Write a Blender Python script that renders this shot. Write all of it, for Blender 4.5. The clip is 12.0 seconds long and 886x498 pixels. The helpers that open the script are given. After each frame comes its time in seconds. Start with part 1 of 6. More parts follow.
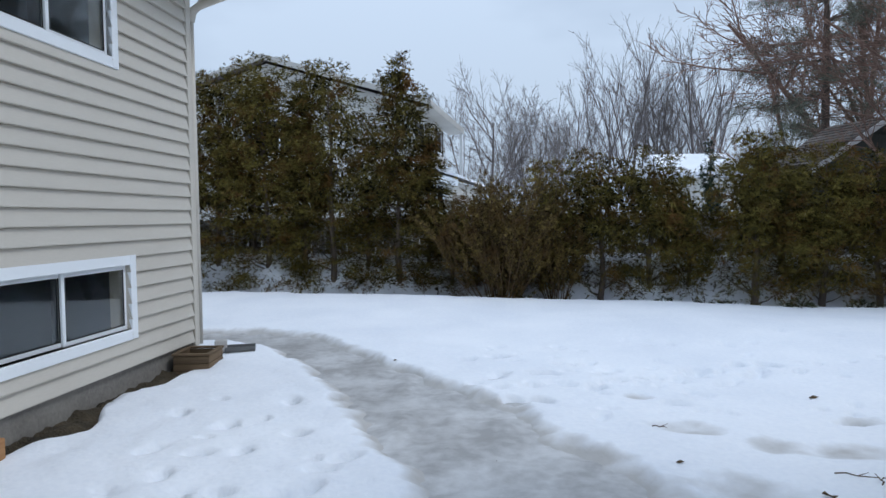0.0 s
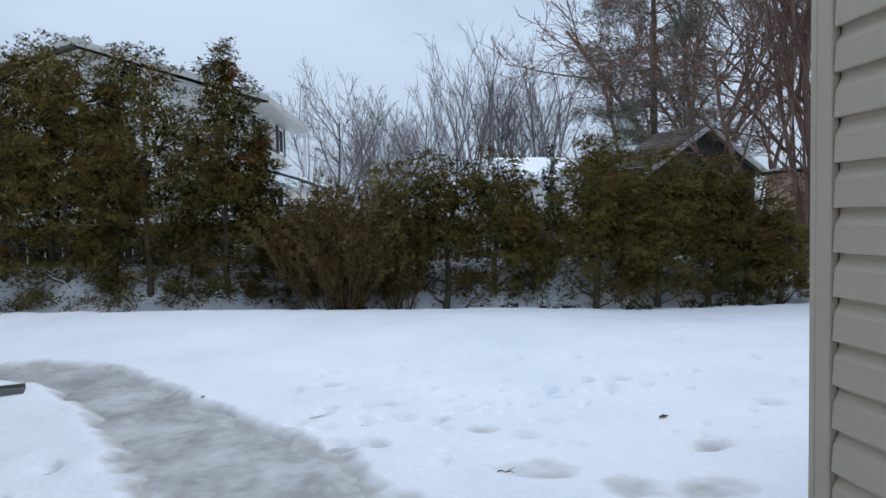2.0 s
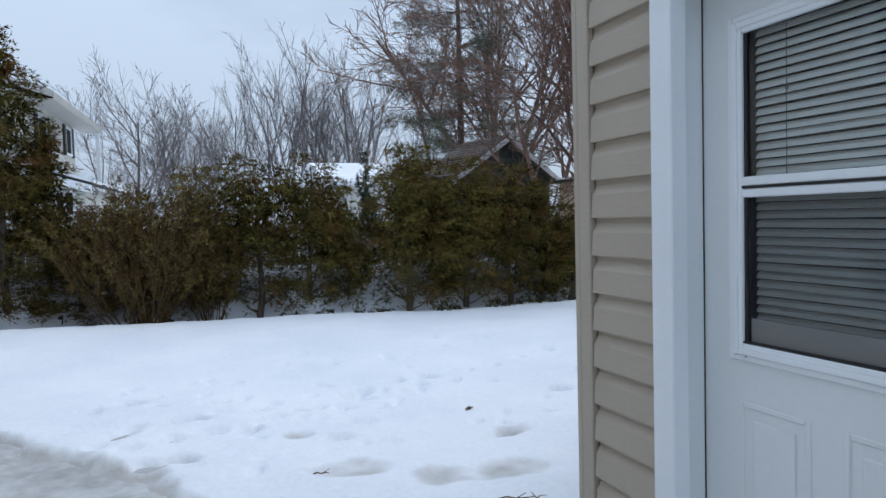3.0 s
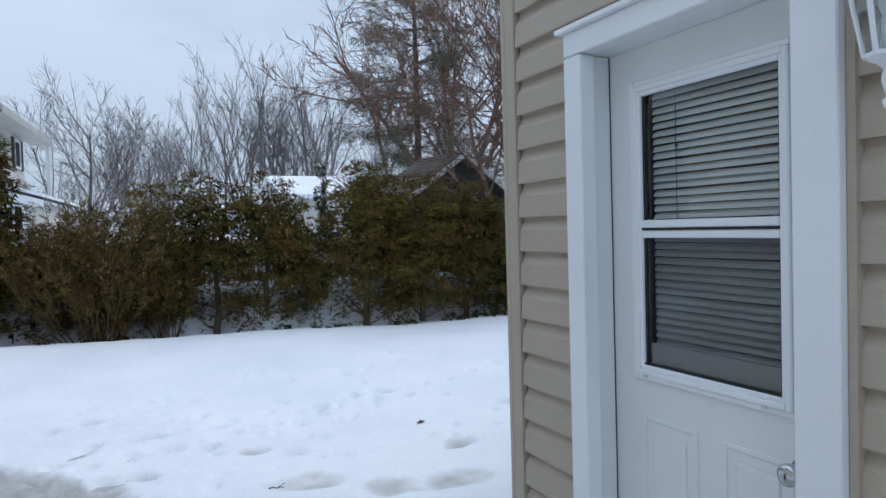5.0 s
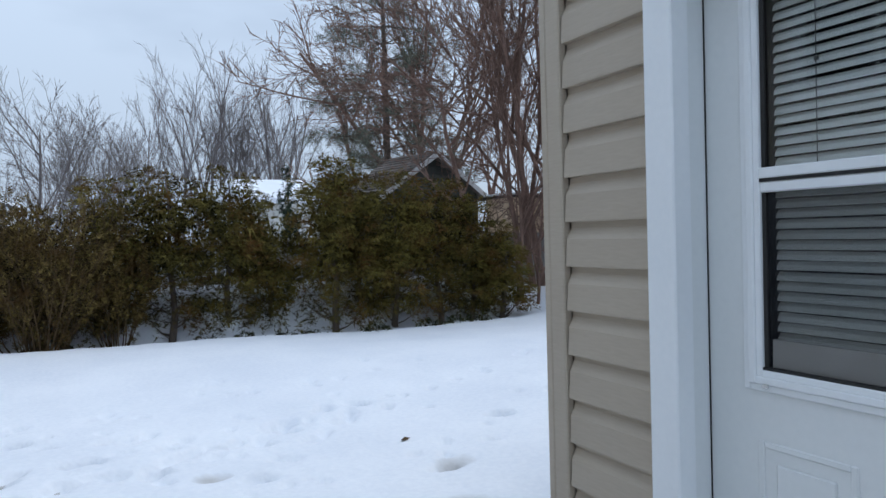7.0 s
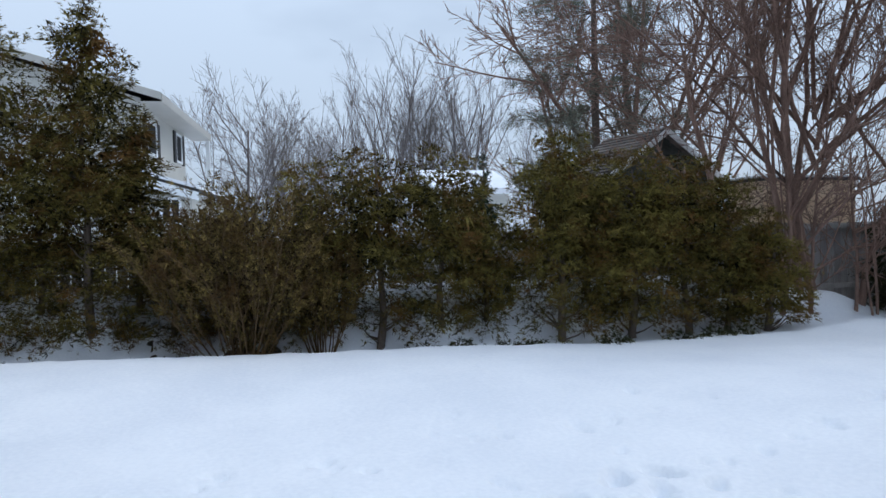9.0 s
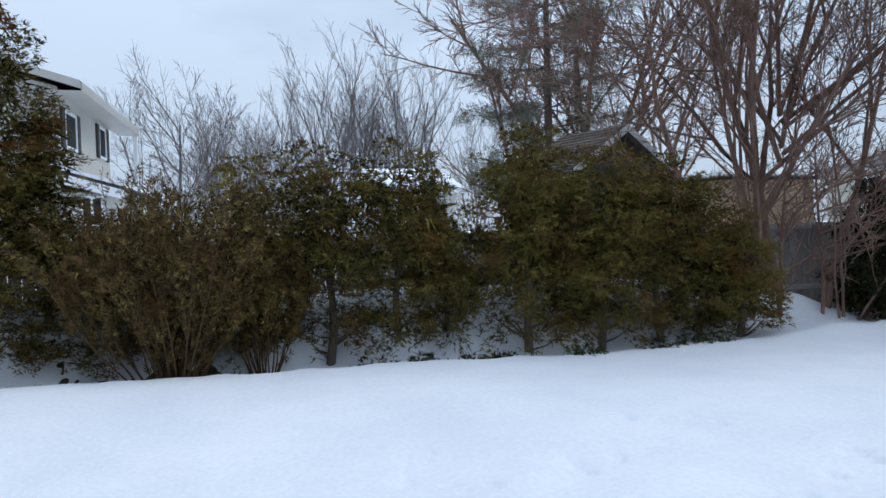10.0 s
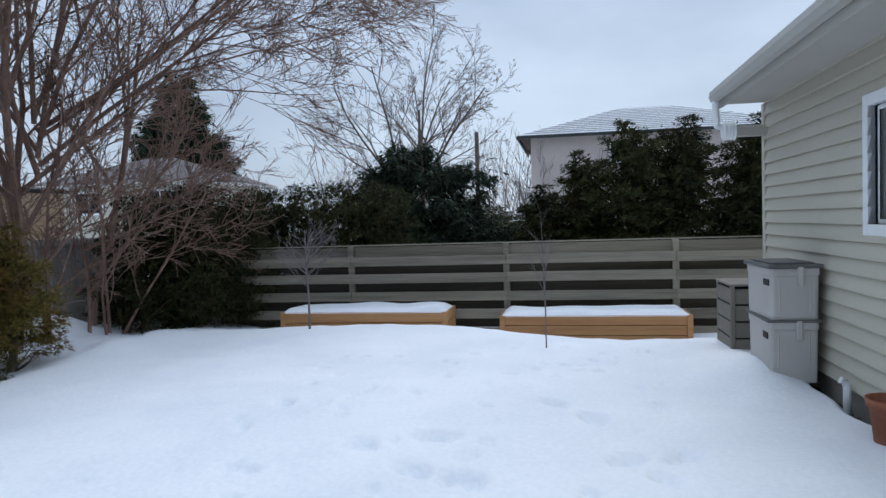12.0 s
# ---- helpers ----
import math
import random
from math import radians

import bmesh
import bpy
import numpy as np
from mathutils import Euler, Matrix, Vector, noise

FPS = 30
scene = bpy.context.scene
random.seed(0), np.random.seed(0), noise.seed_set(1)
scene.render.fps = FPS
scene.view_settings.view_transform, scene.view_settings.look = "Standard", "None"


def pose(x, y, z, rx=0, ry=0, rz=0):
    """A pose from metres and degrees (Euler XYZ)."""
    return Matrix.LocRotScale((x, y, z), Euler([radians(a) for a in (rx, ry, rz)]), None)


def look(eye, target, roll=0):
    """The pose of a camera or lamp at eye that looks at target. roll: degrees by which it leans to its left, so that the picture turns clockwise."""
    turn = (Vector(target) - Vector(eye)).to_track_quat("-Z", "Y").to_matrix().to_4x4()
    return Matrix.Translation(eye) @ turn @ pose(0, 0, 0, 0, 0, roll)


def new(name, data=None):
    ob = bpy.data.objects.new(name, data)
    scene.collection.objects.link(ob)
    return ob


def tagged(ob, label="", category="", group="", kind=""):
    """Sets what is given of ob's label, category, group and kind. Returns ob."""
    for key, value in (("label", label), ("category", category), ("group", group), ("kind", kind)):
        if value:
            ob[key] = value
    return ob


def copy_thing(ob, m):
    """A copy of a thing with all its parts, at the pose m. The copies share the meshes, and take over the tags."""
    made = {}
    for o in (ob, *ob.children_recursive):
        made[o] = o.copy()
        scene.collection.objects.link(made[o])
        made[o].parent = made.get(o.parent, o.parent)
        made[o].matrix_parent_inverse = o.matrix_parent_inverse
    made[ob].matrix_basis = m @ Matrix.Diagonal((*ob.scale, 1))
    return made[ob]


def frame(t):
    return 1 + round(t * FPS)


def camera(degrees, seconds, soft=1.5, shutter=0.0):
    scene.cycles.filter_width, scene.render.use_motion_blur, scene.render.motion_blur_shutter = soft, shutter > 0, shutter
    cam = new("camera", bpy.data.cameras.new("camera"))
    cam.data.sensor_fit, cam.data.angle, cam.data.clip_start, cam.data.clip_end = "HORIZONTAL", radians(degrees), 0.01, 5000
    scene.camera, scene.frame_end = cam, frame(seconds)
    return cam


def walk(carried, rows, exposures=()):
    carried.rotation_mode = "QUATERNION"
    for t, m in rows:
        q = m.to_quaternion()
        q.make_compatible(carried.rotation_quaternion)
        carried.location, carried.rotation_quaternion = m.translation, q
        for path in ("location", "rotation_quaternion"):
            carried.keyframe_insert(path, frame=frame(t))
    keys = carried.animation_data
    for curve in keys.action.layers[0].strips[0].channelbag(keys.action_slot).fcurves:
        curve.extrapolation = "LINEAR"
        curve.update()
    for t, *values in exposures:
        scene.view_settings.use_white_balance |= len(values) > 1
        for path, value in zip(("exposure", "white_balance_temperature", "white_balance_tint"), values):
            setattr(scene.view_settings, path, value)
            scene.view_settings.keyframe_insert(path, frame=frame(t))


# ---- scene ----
cam = camera(66.0, 12.0)
METRES, EYE, TILT, LEAN, TURN = 6.0, 1.36, 0.0, 0.0, 5.7
ROWS = [
    (0.0, 0.0, 0.0, 0.0, -0.04, -2.64, 0.8),
    (0.5, 0.0164, 0.0625, -0.0007, 0.72, -2.74, 0.82),
    (1.0, 0.0329, 0.1021, -0.0005, 0.14, -2.73, 0.87),
    (1.5, 0.0358, 0.1215, 0.0064, -4.19, -2.73, 0.99),
    (2.0, 0.0443, 0.1287, 0.0076, -12.41, -2.71, 1.1),
    (2.5, 0.0469, 0.1213, 0.0097, -21.58, -2.7, 1.32),
    (3.0, 0.0403, 0.102, 0.0109, -27.77, -2.64, 1.49),
    (5.0, 0.031, 0.0608, 0.0251, -31.14, -1.82, 1.62),
    (5.5, 0.0351, 0.0628, 0.0237, -32.45, -1.29, 1.64),
    (6.0, 0.0366, 0.0735, 0.0186, -34.27, -1.08, 1.68),
    (6.5, 0.0422, 0.1117, 0.0109, -35.4, -1.12, 1.7),
    (7.0, 0.0634, 0.169, 0.004, -34.15, -1.22, 1.58),
    (7.5, 0.0935, 0.2366, 0.0037, -28.27, -1.24, 1.47),
    (9.5, 0.0878, 0.5794, 0.0034, -19.27, -1.43, 1.42),
    (10.0, 0.1019, 0.6446, 0.0085, -24.55, -1.57, 1.54),
    (10.5, 0.1055, 0.6922, 0.0151, -40.88, -1.84, 1.68),
    (11.0, 0.1077, 0.7434, 0.015, -57.34, -2.05, 1.76),
    (11.5, 0.1012, 0.7879, 0.0182, -70.3, -2.15, 1.74),
    (12.0, 0.0873, 0.8151, 0.0204, -85.58, -2.36, 1.74),
]
walk(cam, [(t, pose(0, 0, EYE, TILT, LEAN, TURN) @ pose(METRES * x, METRES * y, METRES * z, 90 + pitch, roll, yaw)) for t, x, y, z, yaw, pitch, roll in ROWS],
     exposures=[(0.0, 0.45, 6500, 10), (9.0, 0.48, 6500, 10), (10.0, 0.54, 6500, 10), (10.8, 0.55, 6520, 10), (12.0, 0.51, 6560, 10)])

# world and light: a bright, even overcast afternoon
world = bpy.data.worlds.new("overcast")
scene.world = world
world.use_nodes = True
wn, wl = world.node_tree.nodes, world.node_tree.links
wn.clear()
w_out = wn.new("ShaderNodeOutputWorld")
w_bg = wn.new("ShaderNodeBackground")
w_sky = wn.new("ShaderNodeTexSky")
w_sky.sky_type = "NISHITA"
w_sky.sun_disc = False
w_sky.sun_elevation = radians(52)
w_sky.sun_rotation = radians(98)
w_gain = wn.new("ShaderNodeVectorMath")
w_gain.operation = "SCALE"
w_gain.inputs["Scale"].default_value = 0.09
w_co = wn.new("ShaderNodeTexCoord")
w_map = wn.new("ShaderNodeMapping")
w_map.inputs["Scale"].default_value = (1.0, 1.0, 2.6)
w_noise = wn.new("ShaderNodeTexNoise")
w_noise.inputs["Scale"].default_value = 1.7
w_noise.inputs["Detail"].default_value = 5.0
w_noise.inputs["Roughness"].default_value = 0.5
w_ramp = wn.new("ShaderNodeValToRGB")
w_ramp.color_ramp.elements[0].position = 0.34
w_ramp.color_ramp.elements[0].color = (0.285, 0.355, 0.46, 1)
w_ramp.color_ramp.elements[1].position = 0.62
w_ramp.color_ramp.elements[1].color = (0.42, 0.51, 0.635, 1)
w_mix = wn.new("ShaderNodeMixRGB")
w_mix.inputs[0].default_value = 0.88
wl.new(w_co.outputs["Generated"], w_map.inputs[0])
wl.new(w_map.outputs[0], w_noise.inputs["Vector"])
wl.new(w_noise.outputs["Fac"], w_ramp.inputs[0])
wl.new(w_sky.outputs[0], w_gain.inputs[0])
wl.new(w_gain.outputs[0], w_mix.inputs[1])
wl.new(w_ramp.outputs[0], w_mix.inputs[2])
wl.new(w_mix.outputs[0], w_bg.inputs[0])
wl.new(w_bg.outputs[0], w_out.inputs[0])
# an overcast sky is brighter overhead than at the skyline
w_sep = wn.new("ShaderNodeSeparateXYZ")
w_up = wn.new("ShaderNodeMapRange")
w_up.inputs["From Min"].default_value, w_up.inputs["From Max"].default_value = 0.15, 1.0
w_up.inputs["To Min"].default_value, w_up.inputs["To Max"].default_value = 1.0, 1.75
wl.new(w_co.outputs["Generated"], w_sep.inputs[0])
wl.new(w_sep.outputs["Z"], w_up.inputs["Value"])
wl.new(w_up.outputs["Result"], w_bg.inputs[1])

sun = new("sun", bpy.data.lights.new("sun", "SUN"))
sun.data.energy = 0.5
sun.data.angle = radians(20)
sun.data.color = (1.0, 0.995, 0.985)
sun.matrix_world = look((12.19, -1.71, 15.76), (0, 0, 0))


# ---- materials ----
def surface(name, dark, light, scale=3.0, fine=40.0, rough=0.7, bump=0.2, depth=0.01, stretch=(1, 1, 1), metal=0.0, spread=0.0, island=0.0, low=0.3, high=0.7, spec=0.4):
    """A painted, wooden, stone or leafy surface: two colours blended by coarse and fine noise, with relief from the fine one."""
    m = bpy.data.materials.new(name)
    m.use_nodes = True
    n, l = m.node_tree.nodes, m.node_tree.links
    p = n["Principled BSDF"]
    co = n.new("ShaderNodeTexCoord")
    mp = n.new("ShaderNodeMapping")
    mp.inputs["Scale"].default_value = stretch
    l.new(co.outputs["Object"], mp.inputs[0])
    a = n.new("ShaderNodeTexNoise")
    a.inputs["Scale"].default_value, a.inputs["Detail"].default_value = scale, 3.0
    b = n.new("ShaderNodeTexNoise")
    b.inputs["Scale"].default_value, b.inputs["Detail"].default_value = fine, 4.0
    for t in (a, b):
        l.new(mp.outputs[0], t.inputs["Vector"])
    add = n.new("ShaderNodeMath")
    add.operation = "MULTIPLY_ADD"
    add.inputs[1].default_value = 0.4
    l.new(b.outputs["Fac"], add.inputs[0])
    half = n.new("ShaderNodeMath")
    half.operation = "MULTIPLY"
    half.inputs[1].default_value = 0.6
    l.new(a.outputs["Fac"], half.inputs[0])
    l.new(half.outputs[0], add.inputs[2])
    last = add
    for amount, node, socket in ((spread, "ShaderNodeObjectInfo", "Random"), (island, "ShaderNodeNewGeometry", "Random Per Island")):
        if amount:
            info = n.new(node)
            s = n.new("ShaderNodeMath")
            s.operation = "MULTIPLY_ADD"
            s.inputs[1].default_value = amount
            l.new(info.outputs[socket], s.inputs[0])
            l.new(last.outputs[0], s.inputs[2])
            o = n.new("ShaderNodeMath")
            o.operation = "SUBTRACT"
            o.inputs[1].default_value = amount / 2
            l.new(s.outputs[0], o.inputs[0])
            last = o
    r = n.new("ShaderNodeValToRGB")
    r.color_ramp.elements[0].position, r.color_ramp.elements[1].position = low, high
    r.color_ramp.elements[0].color, r.color_ramp.elements[1].color = (*dark, 1), (*light, 1)
    l.new(last.outputs[0], r.inputs[0])
    l.new(r.outputs[0], p.inputs["Base Color"])
    p.inputs["Roughness"].default_value = rough
    p.inputs["Metallic"].default_value = metal
    p.inputs["Specular IOR Level"].default_value = spec
    if bump:
        k = n.new("ShaderNodeBump")
        k.inputs["Strength"].default_value, k.inputs["Distance"].default_value = bump, depth
        l.new(b.outputs["Fac"], k.inputs["Height"])
        l.new(k.outputs[0], p.inputs["Normal"])
    return m


def leafage(name, dark, light, brown, share=0.55, rough=0.7):
    """Foliage: every spray has its own shade, and patches of it have turned brown."""
    m = surface(name, dark, light, 2.6, 9, rough, 0, island=0.32, spread=0.12, low=0.30, high=0.76, spec=0.12)
    n, l = m.node_tree.nodes, m.node_tree.links
    p = n["Principled BSDF"]
    old = p.inputs["Base Color"].links[0].from_socket
    co, ns, rp, mx = n.new("ShaderNodeTexCoord"), n.new("ShaderNodeTexNoise"), n.new("ShaderNodeValToRGB"), n.new("ShaderNodeMixRGB")
    ns.inputs["Scale"].default_value, ns.inputs["Detail"].default_value = 2.3, 4.0
    rp.color_ramp.elements[0].position, rp.color_ramp.elements[1].position = share - 0.03, share + 0.14
    l.new(co.outputs["Object"], ns.inputs["Vector"])
    l.new(ns.outputs["Fac"], rp.inputs[0])
    l.new(rp.outputs[0], mx.inputs[0])
    l.new(old, mx.inputs[1])
    mx.inputs[2].default_value = (*brown, 1)
    l.new(mx.outputs[0], p.inputs["Base Color"])
    return m


def glass(name, tint=(0.9, 0.95, 0.95)):
    m = bpy.data.materials.new(name)
    m.use_nodes = True
    p = m.node_tree.nodes["Principled BSDF"]
    p.inputs["Base Color"].default_value = (*tint, 1)
    p.inputs["Roughness"].default_value = 0.02
    p.inputs["Transmission Weight"].default_value = 1.0
    p.inputs["IOR"].default_value = 1.45
    return m


def mesh_screen(name):
    """Insect screen: a dark weave that lets about half of the light through."""
    m = bpy.data.materials.new(name)
    m.use_nodes = True
    n, l = m.node_tree.nodes, m.node_tree.links
    mix, clear = n.new("ShaderNodeMixShader"), n.new("ShaderNodeBsdfTransparent")
    n["Principled BSDF"].inputs["Base Color"].default_value = (0.03, 0.033, 0.04, 1)
    n["Principled BSDF"].inputs["Roughness"].default_value = 0.6
    mix.inputs[0].default_value = 0.22
    l.new(clear.outputs[0], mix.inputs[1])
    l.new(n["Principled BSDF"].outputs[0], mix.inputs[2])
    l.new(mix.outputs[0], n["Material Output"].inputs["Surface"])
    return m


SNOW = surface("snow", (0.80, 0.83, 0.88), (0.90, 0.92, 0.95), 0.9, 26, 0.75, 0.35, 0.02, low=0.35, high=0.62, spec=0.2)
ICE = surface("slushy_ice", (0.35, 0.34, 0.33), (0.62, 0.615, 0.61), 2.0, 12, 0.42, 0.4, 0.02, low=0.38, high=0.64, spec=0.5)
SOIL = surface("wet_soil", (0.02, 0.016, 0.010), (0.105, 0.08, 0.048), 6, 60, 0.95, 0.9, 0.03)
SIDING_TAUPE = surface("taupe_vinyl", (0.425, 0.36, 0.285), (0.50, 0.43, 0.34), 1.2, 90, 0.5, 0.06, 0.002, (0.25, 0.25, 2), spread=0.10)
SIDING_BEIGE = surface("beige_vinyl", (0.55, 0.51, 0.445), (0.63, 0.585, 0.51), 1.2, 90, 0.5, 0.06, 0.002, (0.25, 0.25, 2), spread=0.10)
SIDING_GREEN = surface("sage_vinyl", (0.51, 0.48, 0.40), (0.59, 0.555, 0.465), 1.2, 90, 0.55, 0.06, 0.002, (0.25, 0.25, 2), spread=0.10)
CONCRETE = surface("concrete", (0.17, 0.155, 0.14), (0.30, 0.28, 0.25), 2.5, 35, 0.9, 0.5, 0.01)
WHITE = surface("white_paint", (0.83, 0.865, 0.885), (0.89, 0.915, 0.93), 2.0, 60, 0.4, 0.05, 0.002)
DOOR_WHITE = surface("door_enamel", (0.77, 0.80, 0.80), (0.83, 0.855, 0.855), 1.5, 50, 0.38, 0.04, 0.002)
SOFFIT = surface("soffit_metal", (0.44, 0.425, 0.39), (0.52, 0.505, 0.465), 1.0, 40, 0.5, 0.05, 0.002)
# dim blue tone painted in place of reflections on the window panes
ROOM_REFLECTION = surface("dim_reflection_room", (0.07, 0.095, 0.125), (0.16, 0.20, 0.245), 1.0, 3, 0.9, 0)
# near-black colour standing in for unlit depth behind blind, slats and far panes
DARK = surface("dark_inside_shade", (0.012, 0.012, 0.014), (0.03, 0.03, 0.032), 1.0, 10, 0.9, 0)
BLIND = surface("blind_slat", (0.78, 0.765, 0.74), (0.85, 0.835, 0.81), 2.0, 30, 0.45, 0.03, 0.002)
GASKET = surface("black_gasket", (0.012, 0.012, 0.012), (0.03, 0.03, 0.03), 5, 50, 0.6, 0)
CHROME = surface("brushed_metal", (0.5, 0.5, 0.5), (0.7, 0.7, 0.68), 5, 80, 0.22, 0.05, 0.001, metal=1.0)
GLASS = glass("window_glass")
SCREEN = mesh_screen("insect_screen")
# fence brown with the shade between the two faces painted into it
FENCE_SHADED = surface("shaded_brown_board", (0.022, 0.018, 0.013), (0.075, 0.062, 0.045), 2.0, 16, 0.9, 0.5, 0.006, (0.6, 0.12, 4), spread=0.22)
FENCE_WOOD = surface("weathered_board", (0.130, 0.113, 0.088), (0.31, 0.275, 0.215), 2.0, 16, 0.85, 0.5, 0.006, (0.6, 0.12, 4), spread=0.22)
PLANK_GREY = surface("grey_plank", (0.24, 0.23, 0.225), (0.46, 0.445, 0.44), 2.0, 16, 0.85, 0.5, 0.006, (4, 4, 0.2), spread=0.25)
CEDAR_WOOD = surface("fresh_cedar_board", (0.31, 0.145, 0.055), (0.50, 0.265, 0.115), 2.0, 14, 0.65, 0.3, 0.004, (0.5, 0.25, 6), spread=0.18)
BOX_WOOD = surface("old_box_board", (0.075, 0.048, 0.026), (0.21, 0.14, 0.08), 3.0, 20, 0.8, 0.4, 0.004, (0.3, 1.0, 6), spread=0.2)
RESIN = surface("grey_resin", (0.46, 0.44, 0.42), (0.54, 0.52, 0.50), 2.0, 80, 0.5, 0.15, 0.002)
RESIN_DARK = surface("dark_resin", (0.10, 0.10, 0.10), (0.16, 0.16, 0.155), 2.0, 80, 0.6, 0.15, 0.002)
CRATE = surface("taupe_crate", (0.17, 0.15, 0.125), (0.25, 0.225, 0.19), 2.0, 50, 0.7, 0.2, 0.003)
TERRACOTTA = surface("terracotta", (0.22, 0.075, 0.04), (0.36, 0.14, 0.08), 4, 40, 0.85, 0.3, 0.005)
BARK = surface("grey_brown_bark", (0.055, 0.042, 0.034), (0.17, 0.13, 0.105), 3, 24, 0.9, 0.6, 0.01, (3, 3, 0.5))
BARK_RED = surface("reddish_bark", (0.126, 0.075, 0.058), (0.345, 0.217, 0.168), 3, 24, 0.9, 0.6, 0.01, (3, 3, 0.5))
# paler, greyer bark paints haze onto the far trees; the saplings share it
BARK_HAZY_PALE = surface("hazy_pale_bark", (0.11, 0.096, 0.094), (0.235, 0.205, 0.20), 1, 8, 0.95, 0)
SHRUB_TWIG = surface("shrub_twig", (0.035, 0.021, 0.011), (0.18, 0.11, 0.05), 3, 30, 0.85, 0.2, 0.004)
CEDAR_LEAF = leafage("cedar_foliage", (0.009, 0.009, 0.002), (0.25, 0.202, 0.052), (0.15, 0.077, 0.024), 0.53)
CEDAR_DARK = leafage("dark_cedar_foliage", (0.008, 0.012, 0.006), (0.085, 0.088, 0.034), (0.07, 0.045, 0.02), 0.60)
SPRUCE_LEAF = leafage("spruce_foliage", (0.006, 0.013, 0.009), (0.055, 0.08, 0.046), (0.05, 0.04, 0.028), 0.62)
PINE_LEAF = leafage("pine_foliage", (0.06, 0.07, 0.055), (0.26, 0.27, 0.21), (0.15, 0.11, 0.08), 0.50)
BUD_LEAF = leafage("yellow_green_bud", (0.010, 0.007, 0.003), (0.33, 0.235, 0.075), (0.10, 0.055, 0.02), 0.52)
SHINGLE = surface("brown_shingle", (0.10, 0.085, 0.075), (0.24, 0.21, 0.19), 3, 20, 0.95, 0.4, 0.01, spread=0.3, spec=0.1)
SHINGLE_GREY = surface("grey_shingle", (0.10, 0.088, 0.09), (0.19, 0.17, 0.17), 3, 20, 0.95, 0.4, 0.01, spread=0.3, spec=0.1)
CREAM = surface("cream_cladding", (0.50, 0.49, 0.45), (0.58, 0.57, 0.52), 1, 20, 0.7, 0.1, 0.004)
TAN = surface("tan_cladding", (0.70, 0.50, 0.33), (0.82, 0.62, 0.44), 1.5, 20, 0.75, 0.2, 0.004, spread=0.15)
PINK_STUCCO = surface("pale_stucco", (0.44, 0.375, 0.345), (0.54, 0.47, 0.43), 1, 20, 0.8, 0.1, 0.004)
SHUTTER = surface("dark_shutter", (0.02, 0.02, 0.022), (0.05, 0.05, 0.05), 3, 30, 0.6, 0.1, 0.003)
RAKE = surface("weathered_rake_board", (0.55, 0.55, 0.55), (0.80, 0.80, 0.80), 3, 24, 0.8, 0.3, 0.004)
GABLE_GREEN = surface("dark_gable_board", (0.05, 0.055, 0.05), (0.11, 0.115, 0.105), 2, 20, 0.8, 0.2, 0.004, spread=0.15)



def add_slush(m):
    """Grey, half-melted snow where the sheet's own "slush" value is high."""
    n, l = m.node_tree.nodes, m.node_tree.links
    p = n["Principled BSDF"]
    old = p.inputs["Base Color"].links[0].from_socket
    at, co, ns, ad, rp, mx = n.new("ShaderNodeAttribute"), n.new("ShaderNodeTexCoord"), n.new("ShaderNodeTexNoise"), n.new("ShaderNodeMath"), n.new("ShaderNodeValToRGB"), n.new("ShaderNodeMixRGB")
    at.attribute_name = "slush"
    ns.inputs["Scale"].default_value, ns.inputs["Detail"].default_value = 5.0, 5.0
    ad.operation = "MULTIPLY_ADD"
    ad.inputs[1].default_value = 0.7
    rp.color_ramp.elements[0].position, rp.color_ramp.elements[1].position = 0.55, 1.05
    l.new(co.outputs["Object"], ns.inputs["Vector"])
    l.new(ns.outputs["Fac"], ad.inputs[0])
    l.new(at.outputs["Fac"], ad.inputs[2])
    l.new(ad.outputs[0], rp.inputs[0])
    l.new(rp.outputs[0], mx.inputs[0])
    l.new(old, mx.inputs[1])
    mx.inputs[2].default_value = (0.50, 0.485, 0.465, 1)
    l.new(mx.outputs[0], p.inputs["Base Color"])


add_slush(SNOW)


# ---- building helpers ----
def box(bm, x0, x1, y0, y1, z0, z1, bevel=0.0):
    made = bmesh.ops.create_cube(bm, size=1.0)
    vs = made["verts"]
    for v in vs:
        v.co = Vector(((x0 + x1) / 2 + v.co.x * (x1 - x0), (y0 + y1) / 2 + v.co.y * (y1 - y0), (z0 + z1) / 2 + v.co.z * (z1 - z0)))
    if bevel:
        edges = list({e for v in vs for e in v.link_edges})
        bmesh.ops.bevel(bm, geom=edges, offset=bevel, segments=1, affect="EDGES")
    return bm


def boxes(*rows, bevel=0.0):
    bm = bmesh.new()
    for r in rows:
        box(bm, *r, bevel=bevel)
    return bm


def part(name, bm, material, parent=None, label="", smooth=False):
    """Links a bmesh as one mesh object, under a thing or a part if one is given."""
    me = bpy.data.meshes.new(name)
    bm.to_mesh(me)
    bm.free()
    me.materials.append(material)
    if smooth:
        me.polygons.foreach_set("use_smooth", [True] * len(me.polygons))
    ob = new(name, me)
    ob.parent = parent
    return tagged(ob, label)


def part_py(name, verts, faces, material, parent=None, label="", smooth=False):
    me = bpy.data.meshes.new(name)
    me.from_pydata(verts, [], faces)
    me.materials.append(material)
    if smooth:
        me.polygons.foreach_set("use_smooth", [True] * len(me.polygons))
    ob = new(name, me)
    ob.parent = parent
    return tagged(ob, label)


